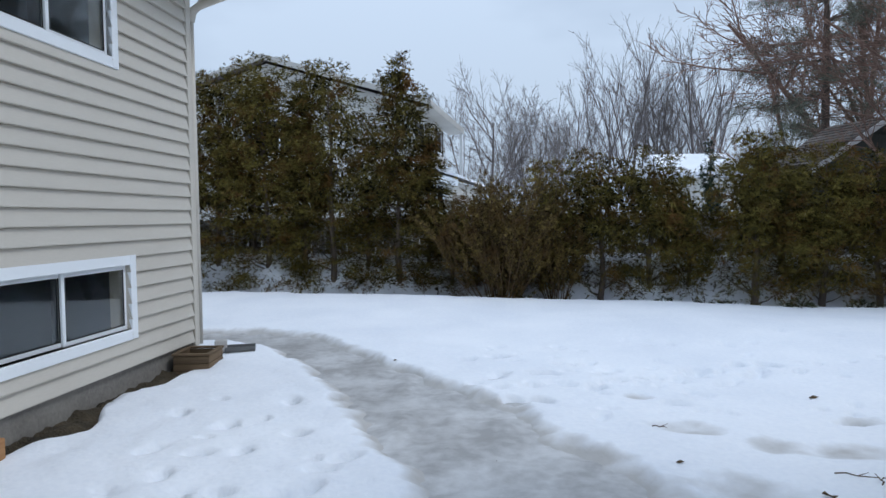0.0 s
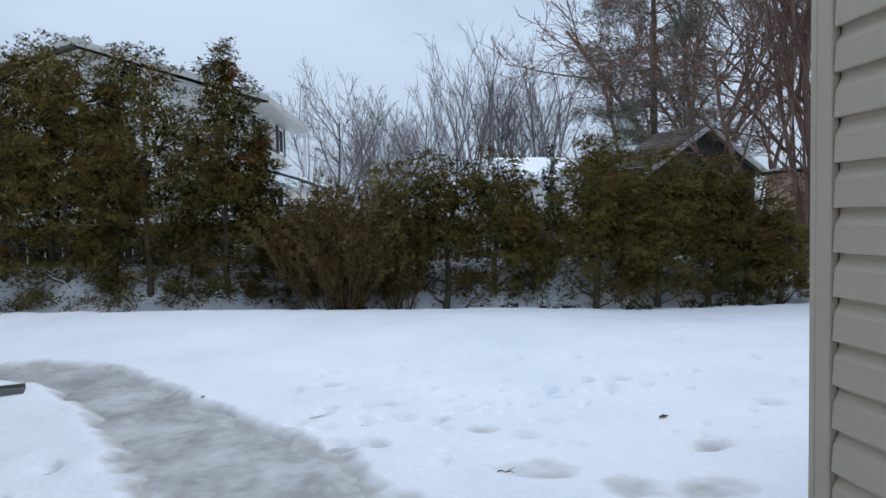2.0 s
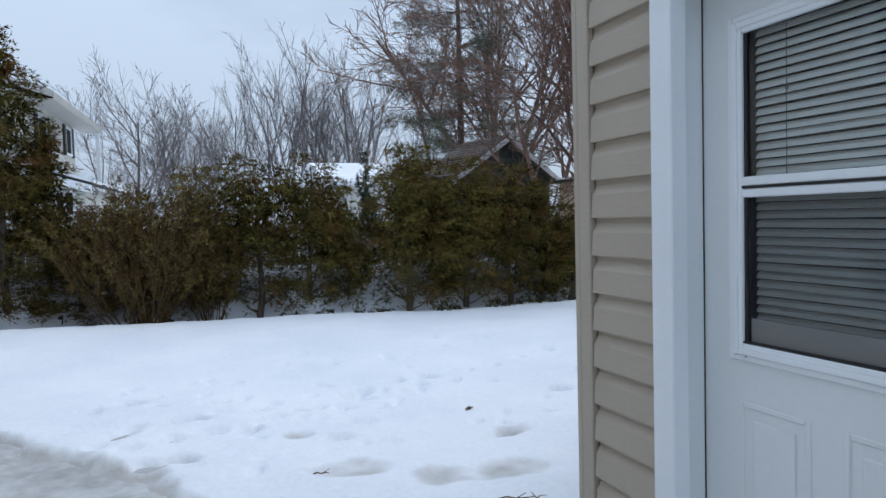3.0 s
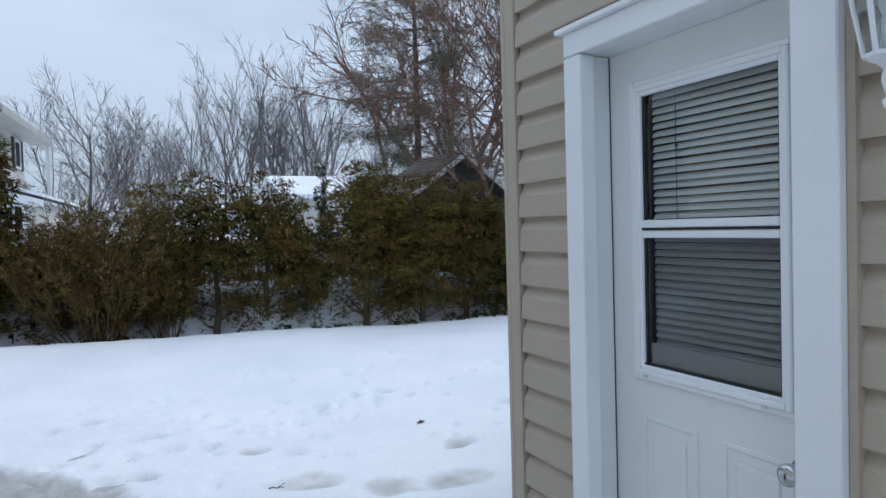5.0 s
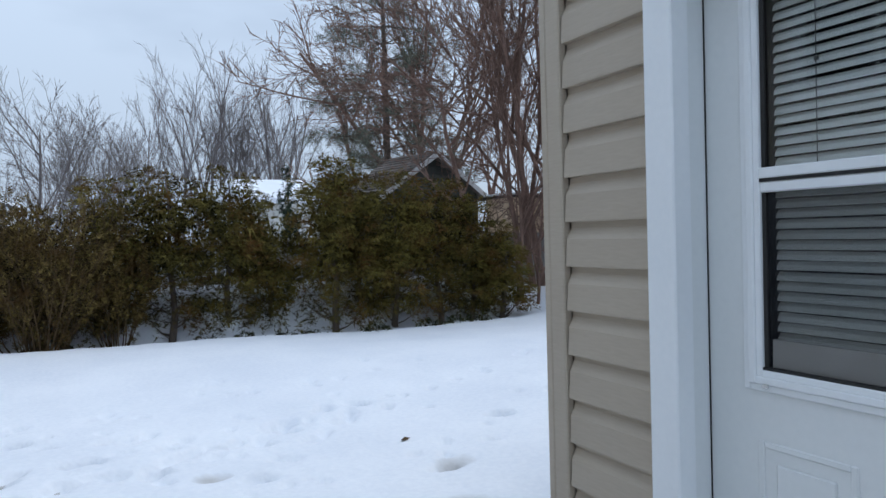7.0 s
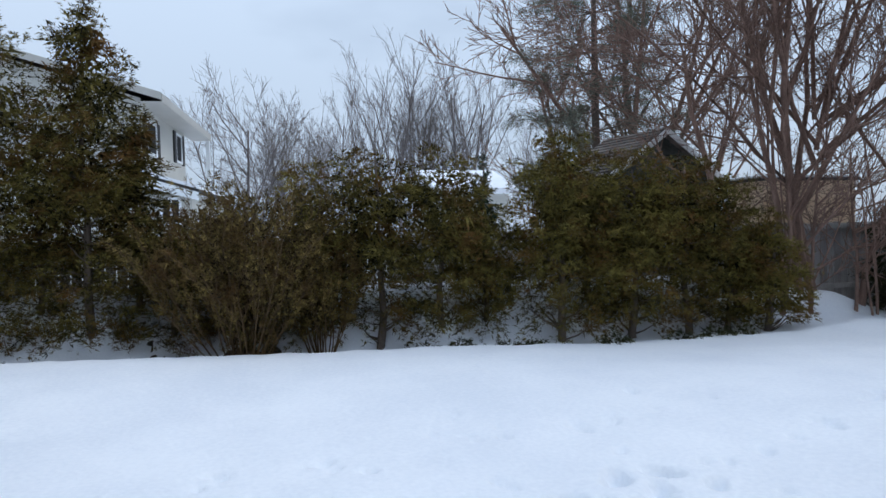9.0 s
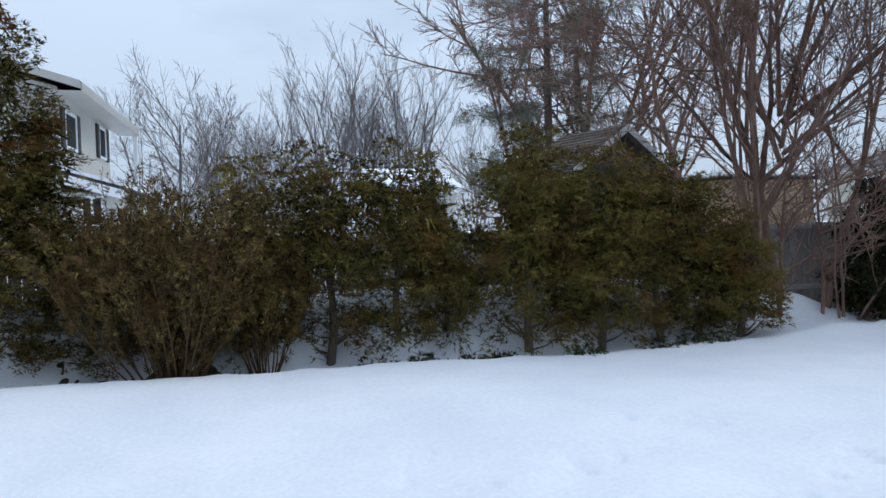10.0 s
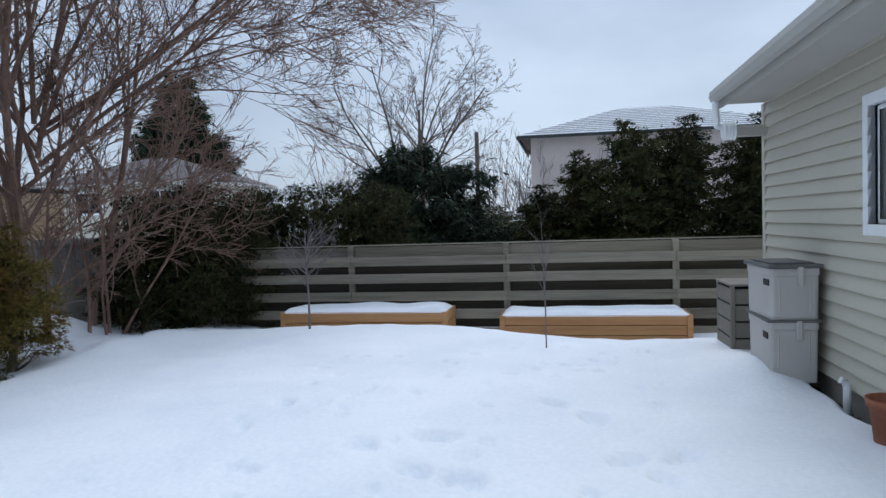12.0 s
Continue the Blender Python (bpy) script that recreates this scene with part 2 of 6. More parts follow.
def part_tris(name, tri, material, parent=None, label=""):
    """A mesh from an array of loose triangles (n, 3, 3)."""
    n = len(tri)
    me = bpy.data.meshes.new(name)
    me.vertices.add(3 * n)
    me.vertices.foreach_set("co", np.ascontiguousarray(tri, dtype=np.float32).ravel())
    me.loops.add(3 * n)
    me.loops.foreach_set("vertex_index", np.arange(3 * n, dtype=np.int32))
    me.polygons.add(n)
    me.polygons.foreach_set("loop_start", np.arange(0, 3 * n, 3, dtype=np.int32))
    me.update(calc_edges=True)
    me.materials.append(material)
    ob = new(name, me)
    ob.parent = parent
    return tagged(ob, label)


def thing(name, label, category, at=(0, 0, 0), turn=0.0, group="", kind=""):
    ob = new(name)
    ob.matrix_basis = pose(*at, 0, 0, turn)
    ob.empty_display_size = 0.1
    return tagged(ob, label, category, group, kind)


def tube(V, F, pts, radii, sides, cap=True):
    """Adds a tapered tube along pts to the lists V and F."""
    start = len(V)
    for i, p in enumerate(pts):
        d = (pts[min(i + 1, len(pts) - 1)] - pts[max(i - 1, 0)]).normalized()
        u = d.orthogonal().normalized()
        w = d.cross(u)
        for k in range(sides):
            a = 2 * math.pi * k / sides
            V.append(p + (u * math.cos(a) + w * math.sin(a)) * radii[i])
    for i in range(len(pts) - 1):
        for k in range(sides):
            a, b = start + i * sides + k, start + i * sides + (k + 1) % sides
            F.append((a, b, b + sides, a + sides))
    if cap:
        F.append(tuple(start + k for k in reversed(range(sides))))
        F.append(tuple(start + (len(pts) - 1) * sides + k for k in range(sides)))


def pipe(name, pts, radius, material, parent=None, label="", sides=10):
    V, F = [], []
    pts = [Vector(p) for p in pts]
    tube(V, F, pts, [radius] * len(pts), sides)
    return part_py(name, V, F, material, parent, label, smooth=True)


def lathe(rings, sides=20, at=(0, 0, 0)):
    """A turned bmesh from rows of (radius, height)."""
    V, F = [], []
    for r, z in rings:
        for k in range(sides):
            a = 2 * math.pi * k / sides
            V.append((at[0] + r * math.cos(a), at[1] + r * math.sin(a), at[2] + z))
    for i in range(len(rings) - 1):
        for k in range(sides):
            a, b = i * sides + k, i * sides + (k + 1) % sides
            F.append((a, b, b + sides, a + sides))
    F.append(tuple(reversed(range(sides))))
    F.append(tuple((len(rings) - 1) * sides + k for k in range(sides)))
    bm = bmesh.new()
    vs = [bm.verts.new(v) for v in V]
    for f in F:
        bm.faces.new([vs[i] for i in f])
    return bm


# ---- ground ----
def ease(a, b, v):
    t = np.clip((v - a) / (b - a), 0, 1)
    return t * t * (3 - 2 * t)


PATH_LINE = np.array([(-6.5, 7.9), (-4.5, 7.75), (-3.3, 7.85), (-2.5, 7.45), (-1.70, 6.50), (-1.10, 5.60), (-0.52, 4.66), (0.05, 3.5), (0.45, 2.4), (0.55, 1.0), (0.5, -1.0), (0.5, -4.0)])


def path_distance(x, y):
    best = np.full(np.shape(x), 1e9)
    for (ax, ay), (bx, by) in zip(PATH_LINE[:-1], PATH_LINE[1:]):
        dx, dy = bx - ax, by - ay
        t = np.clip(((x - ax) * dx + (y - ay) * dy) / (dx * dx + dy * dy), 0, 1)
        best = np.minimum(best, np.hypot(x - ax - t * dx, y - ay - t * dy))
    return best


def path_edge(x, y):
    """Distance from the path's middle, stretched so that its edge lies near 0.5 where it is narrow and where it is wide."""
    half = 0.30 + 0.20 * ease(6.8, 3.4, y) + 0.10 * ease(3.0, 1.5, y)
    return path_distance(x, y) * 0.5 / half + 0.06 * waves(x, y, 12, 8, 0.8) + 0.03 * waves(x, y, 13, 8, 0.3)


def waves(x, y, seed, count, size):
    """Smooth pseudo-random relief from a sum of sines, about -1 to 1."""
    g = np.random.default_rng(seed)
    out = np.zeros(np.shape(x))
    for _ in range(count):
        a, k, p = g.uniform(0, 2 * math.pi), 2 * math.pi / size * g.uniform(0.6, 1.8), g.uniform(0, 6.28)
        out += np.sin(k * (x * math.cos(a) + y * math.sin(a)) + p)
    return out / math.sqrt(count) * 0.8


def level(x, y):
    """The lie of the land under trodden details."""
    h = 0.03 * waves(x, y, 3, 7, 5.0)
    h = h + 0.14 * ease(3.0, -1.5, x) * ease(8.0, 10.8, y)                   # higher towards the tall cedars
    h = h - 0.08 * ease(2.0, 4.5, x) * ease(8.0, 11.0, y)
    dip = ease(10.9, 11.35, y + 0.12 * waves(x, y, 9, 5, 1.3))
    h = h - (0.20 - 0.10 * ease(0.5, 3.0, x)) * dip                          # hollow under the hedge
    start = 8.2 + 1.2 * ease(4.0, 7.0, y)
    h = h - 0.36 * ease(0.0, 1.7, x - start) * ease(12.5, 9.0, y)            # falls away to the board fence
    h = h + (0.75 - 0.42 * ease(6.3, 7.6, x)) * ease(11.75, 12.7, y + 0.15 * waves(x, y, 10, 5, 1.7)) * ease(10.4, 9.2, x)   # drift against the plank fence
    h = h + 0.10 * ease(7.0, 8.2, x) * ease(10.0, 11.2, y) * ease(10.0, 9.0, x)
    return h


PATCHES = [(1.12, 4.42, 0.22), (1.57, 4.12, 0.20), (1.96, 4.06, 0.22), (0.62, 3.3, 0.34), (1.15, 3.45, 0.26), (0.95, 5.2, 0.12), (2.35, 4.75, 0.14), (-0.5, 5.3, 0.2)]


def snow_height(x, y):
    h = level(x, y)
    near = ease(12, 8, y) * ease(-5, -3, x)
    h = h + near * (0.007 * waves(x, y, 5, 9, 0.9) + 0.002 * waves(x, y, 6, 9, 0.32))
    trod = ease(7.5, 5.0, y) * ease(4.0, 1.5, x)
    h = h + trod * (0.008 * waves(x, y, 7, 10, 0.6) + 0.004 * waves(x, y, 8, 10, 0.25))
    edge = path_edge(x, y)
    h = h - 0.085 * ease(0.70, 0.40, edge)
    h = h + 0.008 * np.exp(-((edge - 0.72) / 0.16) ** 2)
    # thawed strips along the house walls
    g1 = x + 0.10 * waves(x, y, 21, 6, 1.1)
    h = h - 0.30 * ease(-2.93, -3.10, g1) * ease(6.7, 6.0, y)
    g2 = y + 0.08 * waves(x, y, 22, 6, 1.1)
    h = h - 0.22 * ease(2.90, 2.73, g2) * ease(1.3, 1.6, x) * ease(9.0, 8.4, x)
    h = h + 0.16 * np.exp(-((x - 6.6) / 0.8) ** 2 - ((y - 3.35) / 0.35) ** 2)    # banked up before the storage boxes
    # bare earth round the shrub
    h = h - 0.25 * np.exp(-(((x + 0.45) / 1.6) ** 2 + ((y - 11.55) / 0.46) ** 2 + 0.3 * waves(x, y, 15, 6, 0.6)))
    # thawed slush patches
    for fx, fy, s in PATCHES:
        q = ((x - fx) / s) ** 2 + ((y - fy) / (0.7 * s)) ** 2 + 0.15 * waves(x, y, 14, 6, 0.4)
        h = h - 0.022 * np.exp(-np.maximum(q, 0) ** 2)
    # footprints: deep fresh ones on the bank, older ones in a line across the yard, faint ones beyond
    g = np.random.default_rng(44)
    bank = [(-1.91, 3.46), (-1.85, 3.80), (-1.60, 3.83), (-1.36, 4.14), (-1.03, 3.54), (-0.94, 3.71), (-1.15, 3.26), (-1.03, 3.31), (-1.49, 3.24), (-1.89, 4.35), (-2.19, 3.88), (-1.64, 4.89)]
    line = [(1.11, 5.84), (0.92, 5.78), (0.22, 5.90), (0.02, 4.95), (0.20, 4.96), (2.06, 6.51), (2.24, 4.70), (3.19, 5.55), (1.56, 6.20), (0.48, 6.36), (0.65, 5.46), (-0.15, 6.60), (-0.42, 6.47), (1.19, 5.05), (2.38, 6.56), (1.74, 5.74), (0.26, 5.93), (0.70, 6.41)]
    yard_side = [(3.91, 5.54), (4.24, 4.58), (4.35, 6.28), (3.97, 5.85), (5.48, 5.04), (5.25, 7.23), (4.56, 5.87), (5.11, 4.75)]
    prints = [(fx, fy, 0.78, 0.11) for fx, fy in bank] + [(fx, fy, 0.9, 0.11) for fx, fy in line] + [(fx, fy, 1.15, 0.08) for fx, fy in yard_side]
    prints += [(g.uniform(-2.4, -0.7), g.uniform(2.3, 5.2), g.uniform(0.4, 0.65), 0.075) for _ in range(26)]
    for i in range(46):
        v = i / 45
        prints.append((-0.3 + 3.0 * v + g.normal(0, 0.12), 5.45 + 1.15 * v + g.normal(0, 0.16), g.uniform(0.5, 0.95), 0.06))
    prints += [(g.uniform(-0.4, 3.6), g.uniform(4.4, 8.2), g.uniform(0.4, 0.8), 0.045) for _ in range(60)]
    prints += [(g.uniform(3.6, 8.0), g.uniform(4.0, 7.5), g.uniform(0.5, 0.9), 0.05) for _ in range(60)]
    for fx, fy, s, deep in prints:
        a = g.uniform(0, 3.14)
        u = ((x - fx) * math.cos(a) + (y - fy) * math.sin(a)) / (0.105 * s)
        v = (-(x - fx) * math.sin(a) + (y - fy) * math.cos(a)) / (0.065 * s)
        q = np.abs(u * u + v * v + 0.2 * np.sin(19 * x + 7 * fx) * np.sin(23 * y))
        h = h - deep * g.uniform(1.0, 1.5) * np.exp(-q ** 1.7)
    return h


def spot(x, y):
    return float(snow_height(np.array([float(x)]), np.array([float(y)]))[0])


def axis(spans, far):
    """Grid lines: rows of (from, to, step) end to end, then ever wider steps out to the horizon."""
    mid = np.concatenate([np.arange(lo, hi - step / 2, step) for lo, hi, step in spans])
    out = np.cumsum(0.09 * 1.35 ** np.arange(1, 60))
    out = out[out < far]
    return np.concatenate([mid[0] - out[::-1], mid, mid[-1] + out])


def sheet(name, xs, ys, zs, material, keep=None):
    nx, ny = len(xs), len(ys)
    X, Y = np.meshgrid(xs, ys, indexing="ij")
    co = np.stack([X, Y, zs], -1).reshape(-1, 3)
    i = np.arange(nx * ny).reshape(nx, ny)
    q = np.stack([i[:-1, :-1], i[1:, :-1], i[1:, 1:], i[:-1, 1:]], -1).reshape(-1, 4)
    if keep is not None:
        q = q[keep.ravel()[q].any(1)]
        used = np.unique(q)
        back = np.zeros(nx * ny, dtype=int)
        back[used] = np.arange(len(used))
        co, q = co[used], back[q]
    me = bpy.data.meshes.new(name)
    me.from_pydata(co.tolist(), [], q.tolist())
    me.materials.append(material)
    me.polygons.foreach_set("use_smooth", [True] * len(me.polygons))
    return new(name, me)


gx = axis([(-6.5, -3.0, 0.07), (-3.0, 4.0, 0.03), (4.0, 9.0, 0.06), (9.0, 13.0, 0.10)], 900)
gy = axis([(0.5, 2.2, 0.08), (2.2, 7.6, 0.03), (7.6, 13.0, 0.08)], 900)
GX, GY = np.meshgrid(gx, gy, indexing="ij")
def slush_amount(x, y):
    s = 0.72 * ease(0.80, 0.46, path_edge(x, y))
    for fx, fy, r in PATCHES:
        q = ((x - fx) / (1.15 * r)) ** 2 + ((y - fy) / (0.8 * r)) ** 2 + 0.2 * waves(x, y, 14, 6, 0.3)
        s = np.maximum(s, 0.52 * np.exp(-np.maximum(q, 0) ** 1.5))
    return s


yard = sheet("ground", gx, gy, snow_height(GX, GY), SNOW)
yard.data.attributes.new("slush", "FLOAT", "POINT").data.foreach_set("value", slush_amount(GX, GY).ravel().astype(np.float32))
tagged(yard, "trodden white snow cover over the back yard", "snow", kind="structure")
px_, py_ = np.arange(-6.5, 2.6, 0.06), np.arange(-3.0, 9.2, 0.06)
PX, PY = np.meshgrid(px_, py_, indexing="ij")
pz = level(PX, PY) - 0.056 + 0.012 * waves(PX, PY, 31, 9, 0.5) + 0.005 * waves(PX, PY, 32, 9, 0.2)
tagged(sheet("path", px_, py_, pz, ICE, (path_distance(PX, PY) < 0.95)), "grey slushy ice on a curved foot path", "path", kind="structure")


def soil_strip(name, x0, x1, y0, y1, z, label, rise=0.0):
    xs, ys = np.arange(x0, x1 + 0.01, 0.05), np.arange(y0, y1 + 0.01, 0.05)
    X, Y = np.meshgrid(xs, ys, indexing="ij")
    tagged(sheet(name, xs, ys, z + (level(X, Y) if y0 > 10 else level(X, Y) * 0.5) + rise * ease(-2.68, -3.1, X) + 0.02 * waves(X, Y, 41, 9, 0.3) + 0.015 * waves(X, Y, 42, 9, 0.12), SOIL), label, "soil", kind="structure")


soil_strip("soil_bed", -3.2, -2.55, 0.5, 6.6, -0.13, "dark wet soil and dead grass along a foundation", 0.10)
soil_strip("soil_border", 1.5, 8.6, 2.6, 3.0, -0.14, "dark wet soil along a house wall")
# real bare earth, spread wider so its dark colour also paints the shrub's shade
soil_strip("soil_shade_patch", -2.3, 1.5, 11.0, 12.4, -0.10, "dark bare earth round a shrub, standing in for its shade too")


# ---- house walls ----
LAP = [(0.000, 0.000), (0.034, 0.000), (0.035, 0.008), (0.007, 0.118), (0.000, 0.130)]
COVE = [(0.000, 0.000), (0.026, 0.000), (0.027, 0.005), (0.022, 0.080), (0.014, 0.094), (0.005, 0.112), (0.003, 0.130)]
PITCH = 0.130


def clip_profile(profile, lo, hi):
    """The part of a course's profile between two heights."""
    out = []
    rows = profile
    for (o0, z0), (o1, z1) in zip(rows[:-1], rows[1:]):
        if z1 - z0 < 1e-6:
            if lo <= z0 <= hi:
                out += [(o0, z0), (o1, z1)]
            continue
        a, b = max(z0, lo), min(z1, hi)
        if b > a:
            f = lambda z: o0 + (o1 - o0) * (z - z0) / (z1 - z0)
            out += [(f(a), a), (f(b), b)]
    clean = []
    for p in out:
        if not clean or abs(p[0] - clean[-1][0]) + abs(p[1] - clean[-1][1]) > 1e-5:
            clean.append(p)
    return clean


def board_mesh(u0, u1, profile, material):
    """A siding course from u0 to u1; u runs along x, the face looks to -y."""
    n = len(profile)
    V = [(u, -o, z) for u in (u0, u1) for o, z in profile] + [(u, 0.02, profile[k][1]) for u in (u0, u1) for k in (0, -1)]
    F = [(k, n + k, n + k + 1, k + 1) for k in range(n - 1)]
    F += [(n - 1, 2 * n - 1, 2 * n + 3, 2 * n + 1), (0, 2 * n, 2 * n + 2, n)]
    F += [tuple([2 * n] + list(range(n)) + [2 * n + 1]), tuple([2 * n + 3] + list(range(2 * n - 1, n - 1, -1)) + [2 * n + 2])]
    me = bpy.data.meshes.new("siding_board")
    me.from_pydata(V, [], F)
    me.materials.append(material)
    return me


def clad_wall(name, at, turn, length, z0, z1, holes, profile, siding, label, depth=0.16, foot=None, start=0.0, stop=0.0):
    """A wall whose face looks to local -y, with openings, lap siding boards and a concrete foot.
    holes: rows of (u0, u1, z0, z1) along the wall. z is in the world's heights."""
    base = thing(name, label, "wall", (at[0], at[1], 0), turn, kind="structure")
    us = sorted({0.0, length, *[h[0] for h in holes], *[h[1] for h in holes]})
    zs = sorted({z0, z1, *[h[2] for h in holes], *[h[3] for h in holes]})
    bm = bmesh.new()
    for a, b in zip(us[:-1], us[1:]):
        for c, d in zip(zs[:-1], zs[1:]):
            mu, mz = (a + b) / 2, (c + d) / 2
            if not any(h[0] < mu < h[1] and h[2] < mz < h[3] for h in holes):
                box(bm, a, b, 0.019, depth, c, d)
    part("core", bm, siding, base)
    if foot is not None:
        part("foundation", boxes((0.02, length - 0.02, 0.012, depth + 0.05, foot, z0)), CONCRETE, base, "rough grey concrete foundation")
    shared = {}
    z = z0
    while z < z1 - 0.01:
        top = min(z + PITCH, z1)
        runs = []
        cut = [h for h in holes if h[2] < top and h[3] > z]
        edge = start
        for h in sorted(cut):
            if h[0] > edge:
                runs.append((edge, h[0], 0.0, top - z))
            if h[2] > z + 0.004:
                runs.append((h[0], h[1], 0.0, h[2] - z))
            if h[3] < top - 0.004:
                runs.append((h[0], h[1], h[3] - z, top - z))
            edge = h[1]
        if edge < length - stop:
            runs.append((edge, length - stop, 0.0, top - z))
        for r in runs:
            key = tuple(round(v, 4) for v in r)
            if key not in shared:
                prof = clip_profile(profile, r[2], r[3])
                shared[key] = board_mesh(r[0], r[1], prof, siding) if len(prof) > 1 else None
            if shared[key]:
                ob = new("siding_board", shared[key])
                ob.parent = base
                ob.location = (0, 0, z)
        z += PITCH
    return base


def corner_post(name, x, y, z0, z1, sx, sy, material, label):
    """A vinyl corner post: two legs 7 cm wide, laid round the outer corner at (x, y); sx, sy point outwards."""
    bm = bmesh.new()
    t, w = 0.032, 0.062
    box(bm, *sorted((x + sx * t, x - sx * w)), *sorted((y + sy * t, y + sy * 0.002)), z0, z1, bevel=0.004)
    box(bm, *sorted((x + sx * t, x + sx * 0.002)), *sorted((y + sy * 0.002, y - sy * w)), z0, z1, bevel=0.004)
    return tagged(part(name, bm, material), label, "trim", kind="structure")


# own house: side wall with the door (faces -x), back wall (faces +y)
SIDE_X, BACK_Y, FAR_X = 1.575, 2.705, 8.18
DOOR_Y0, DOOR_Y1, DOOR_TOP = 1.425, 2.225, 2.07
clad_wall("wall_west", (SIDE_X, BACK_Y), -90, 6.0, 0.11, 2.67, [(BACK_Y - DOOR_Y1, BACK_Y - DOOR_Y0, 0.06, DOOR_TOP)], COVE, SIDING_TAUPE,
          "taupe vinyl siding wall beside the back door", foot=-0.4, start=0.068)
clad_wall("wall_north", (FAR_X, BACK_Y), 180, FAR_X - SIDE_X - 0.165, 0.06, 2.67, [(FAR_X - 5.50, FAR_X - 3.765, 1.365, 2.225)], LAP, SIDING_GREEN,
          "grey-green vinyl lap siding wall of the back of the house", foot=-0.5, start=0.07)
clad_wall("wall_east", (FAR_X, -3.3), 90, 3.3 + BACK_Y - 0.165, 0.06, 2.67, [], LAP, SIDING_GREEN, "grey-green vinyl lap siding end wall", foot=-0.5)
corner_post("corner_trim", SIDE_X, BACK_Y, 0.04, 2.67, -1, 1, SIDING_TAUPE, "taupe vinyl corner post")
corner_post("corner_trim", FAR_X, BACK_Y, 0.04, 2.67, 1, 1, SIDING_GREEN, "grey-green vinyl corner post")


def eaves_roof():
    """Low roof of the own house: soffit, fascia, gutter and shingled slope."""
    base = thing("roof", "low shingled roof with pale soffit and gutter", "roof", (0, 0, 0), kind="structure")
    part("soffit", boxes((SIDE_X - 0.06, FAR_X - 0.12, BACK_Y - 0.1, 3.180, 2.670, 2.690)), SOFFIT, base, "pale vented soffit")
    V, F = [], []
    for x in (SIDE_X - 0.06, FAR_X - 0.10):
        V += [(x, 3.220, 2.710), (x, 3.220, 2.850), (x, -3.0, 4.6), (x, -3.0, 4.45)]
    F = [(0, 4, 5, 1), (1, 5, 6, 2), (2, 6, 7, 3), (3, 7, 4, 0), (0, 1, 2, 3), (7, 6, 5, 4)]
    part_py("slope", V, F, SHINGLE_GREY, base)
    part("fascia", boxes((SIDE_X - 0.06, FAR_X - 0.10, 3.180, 3.205, 2.635, 2.840), bevel=0.003), SOFFIT, base)
    V, F = [], []
    prof = [(3.206, 2.810), (3.208, 2.710), (3.240, 2.695), (3.295, 2.705), (3.315, 2.760), (3.308, 2.815), (3.302, 2.815), (3.306, 2.760), (3.290, 2.715), (3.240, 2.705), (3.215, 2.718), (3.212, 2.810)]
    n = len(prof)
    for x in (SIDE_X - 0.06, FAR_X - 0.09):
        V += [(x, y, z) for y, z in prof]
    F = [(k, k + 1, n + k + 1, n + k) for k in range(n - 1)] + [tuple(range(n)), tuple(range(2 * n - 1, n - 1, -1))]
    part_py("gutter", V, F, SOFFIT, base, "pale metal gutter")


eaves_roof()


def downspout():
    base = thing("downspout", "white downspout elbow with ribbed hose at the eave corner", "downspout", (0, 0, 0))
    pipe("outlet", [(8.0, 3.26, 2.71), (8.0, 3.26, 2.60), (8.02, 3.25, 2.50), (8.06, 3.24, 2.44), (8.08, 3.16, 2.42)], 0.038, WHITE, base)
    V, F = [], []
    pts = [Vector((8.08, 3.18 - 0.012 * i, 2.38)) for i in range(12)]
    tube(V, F, pts, [0.105 if i % 3 else 0.085 for i in range(12)], 14)
    part_py("ribbed_collar", V, F, WHITE, base, "white ribbed plastic collar", smooth=False)
    part("leader", boxes((8.03, 8.13, 2.70, 3.06, 2.31, 2.43), bevel=0.012), SOFFIT, base, "pale square leader pipe")
    part("bracket", boxes((8.00, 8.16, 2.668, 2.70, 2.28, 2.46), bevel=0.006), SOFFIT, base)
    return base


downspout()


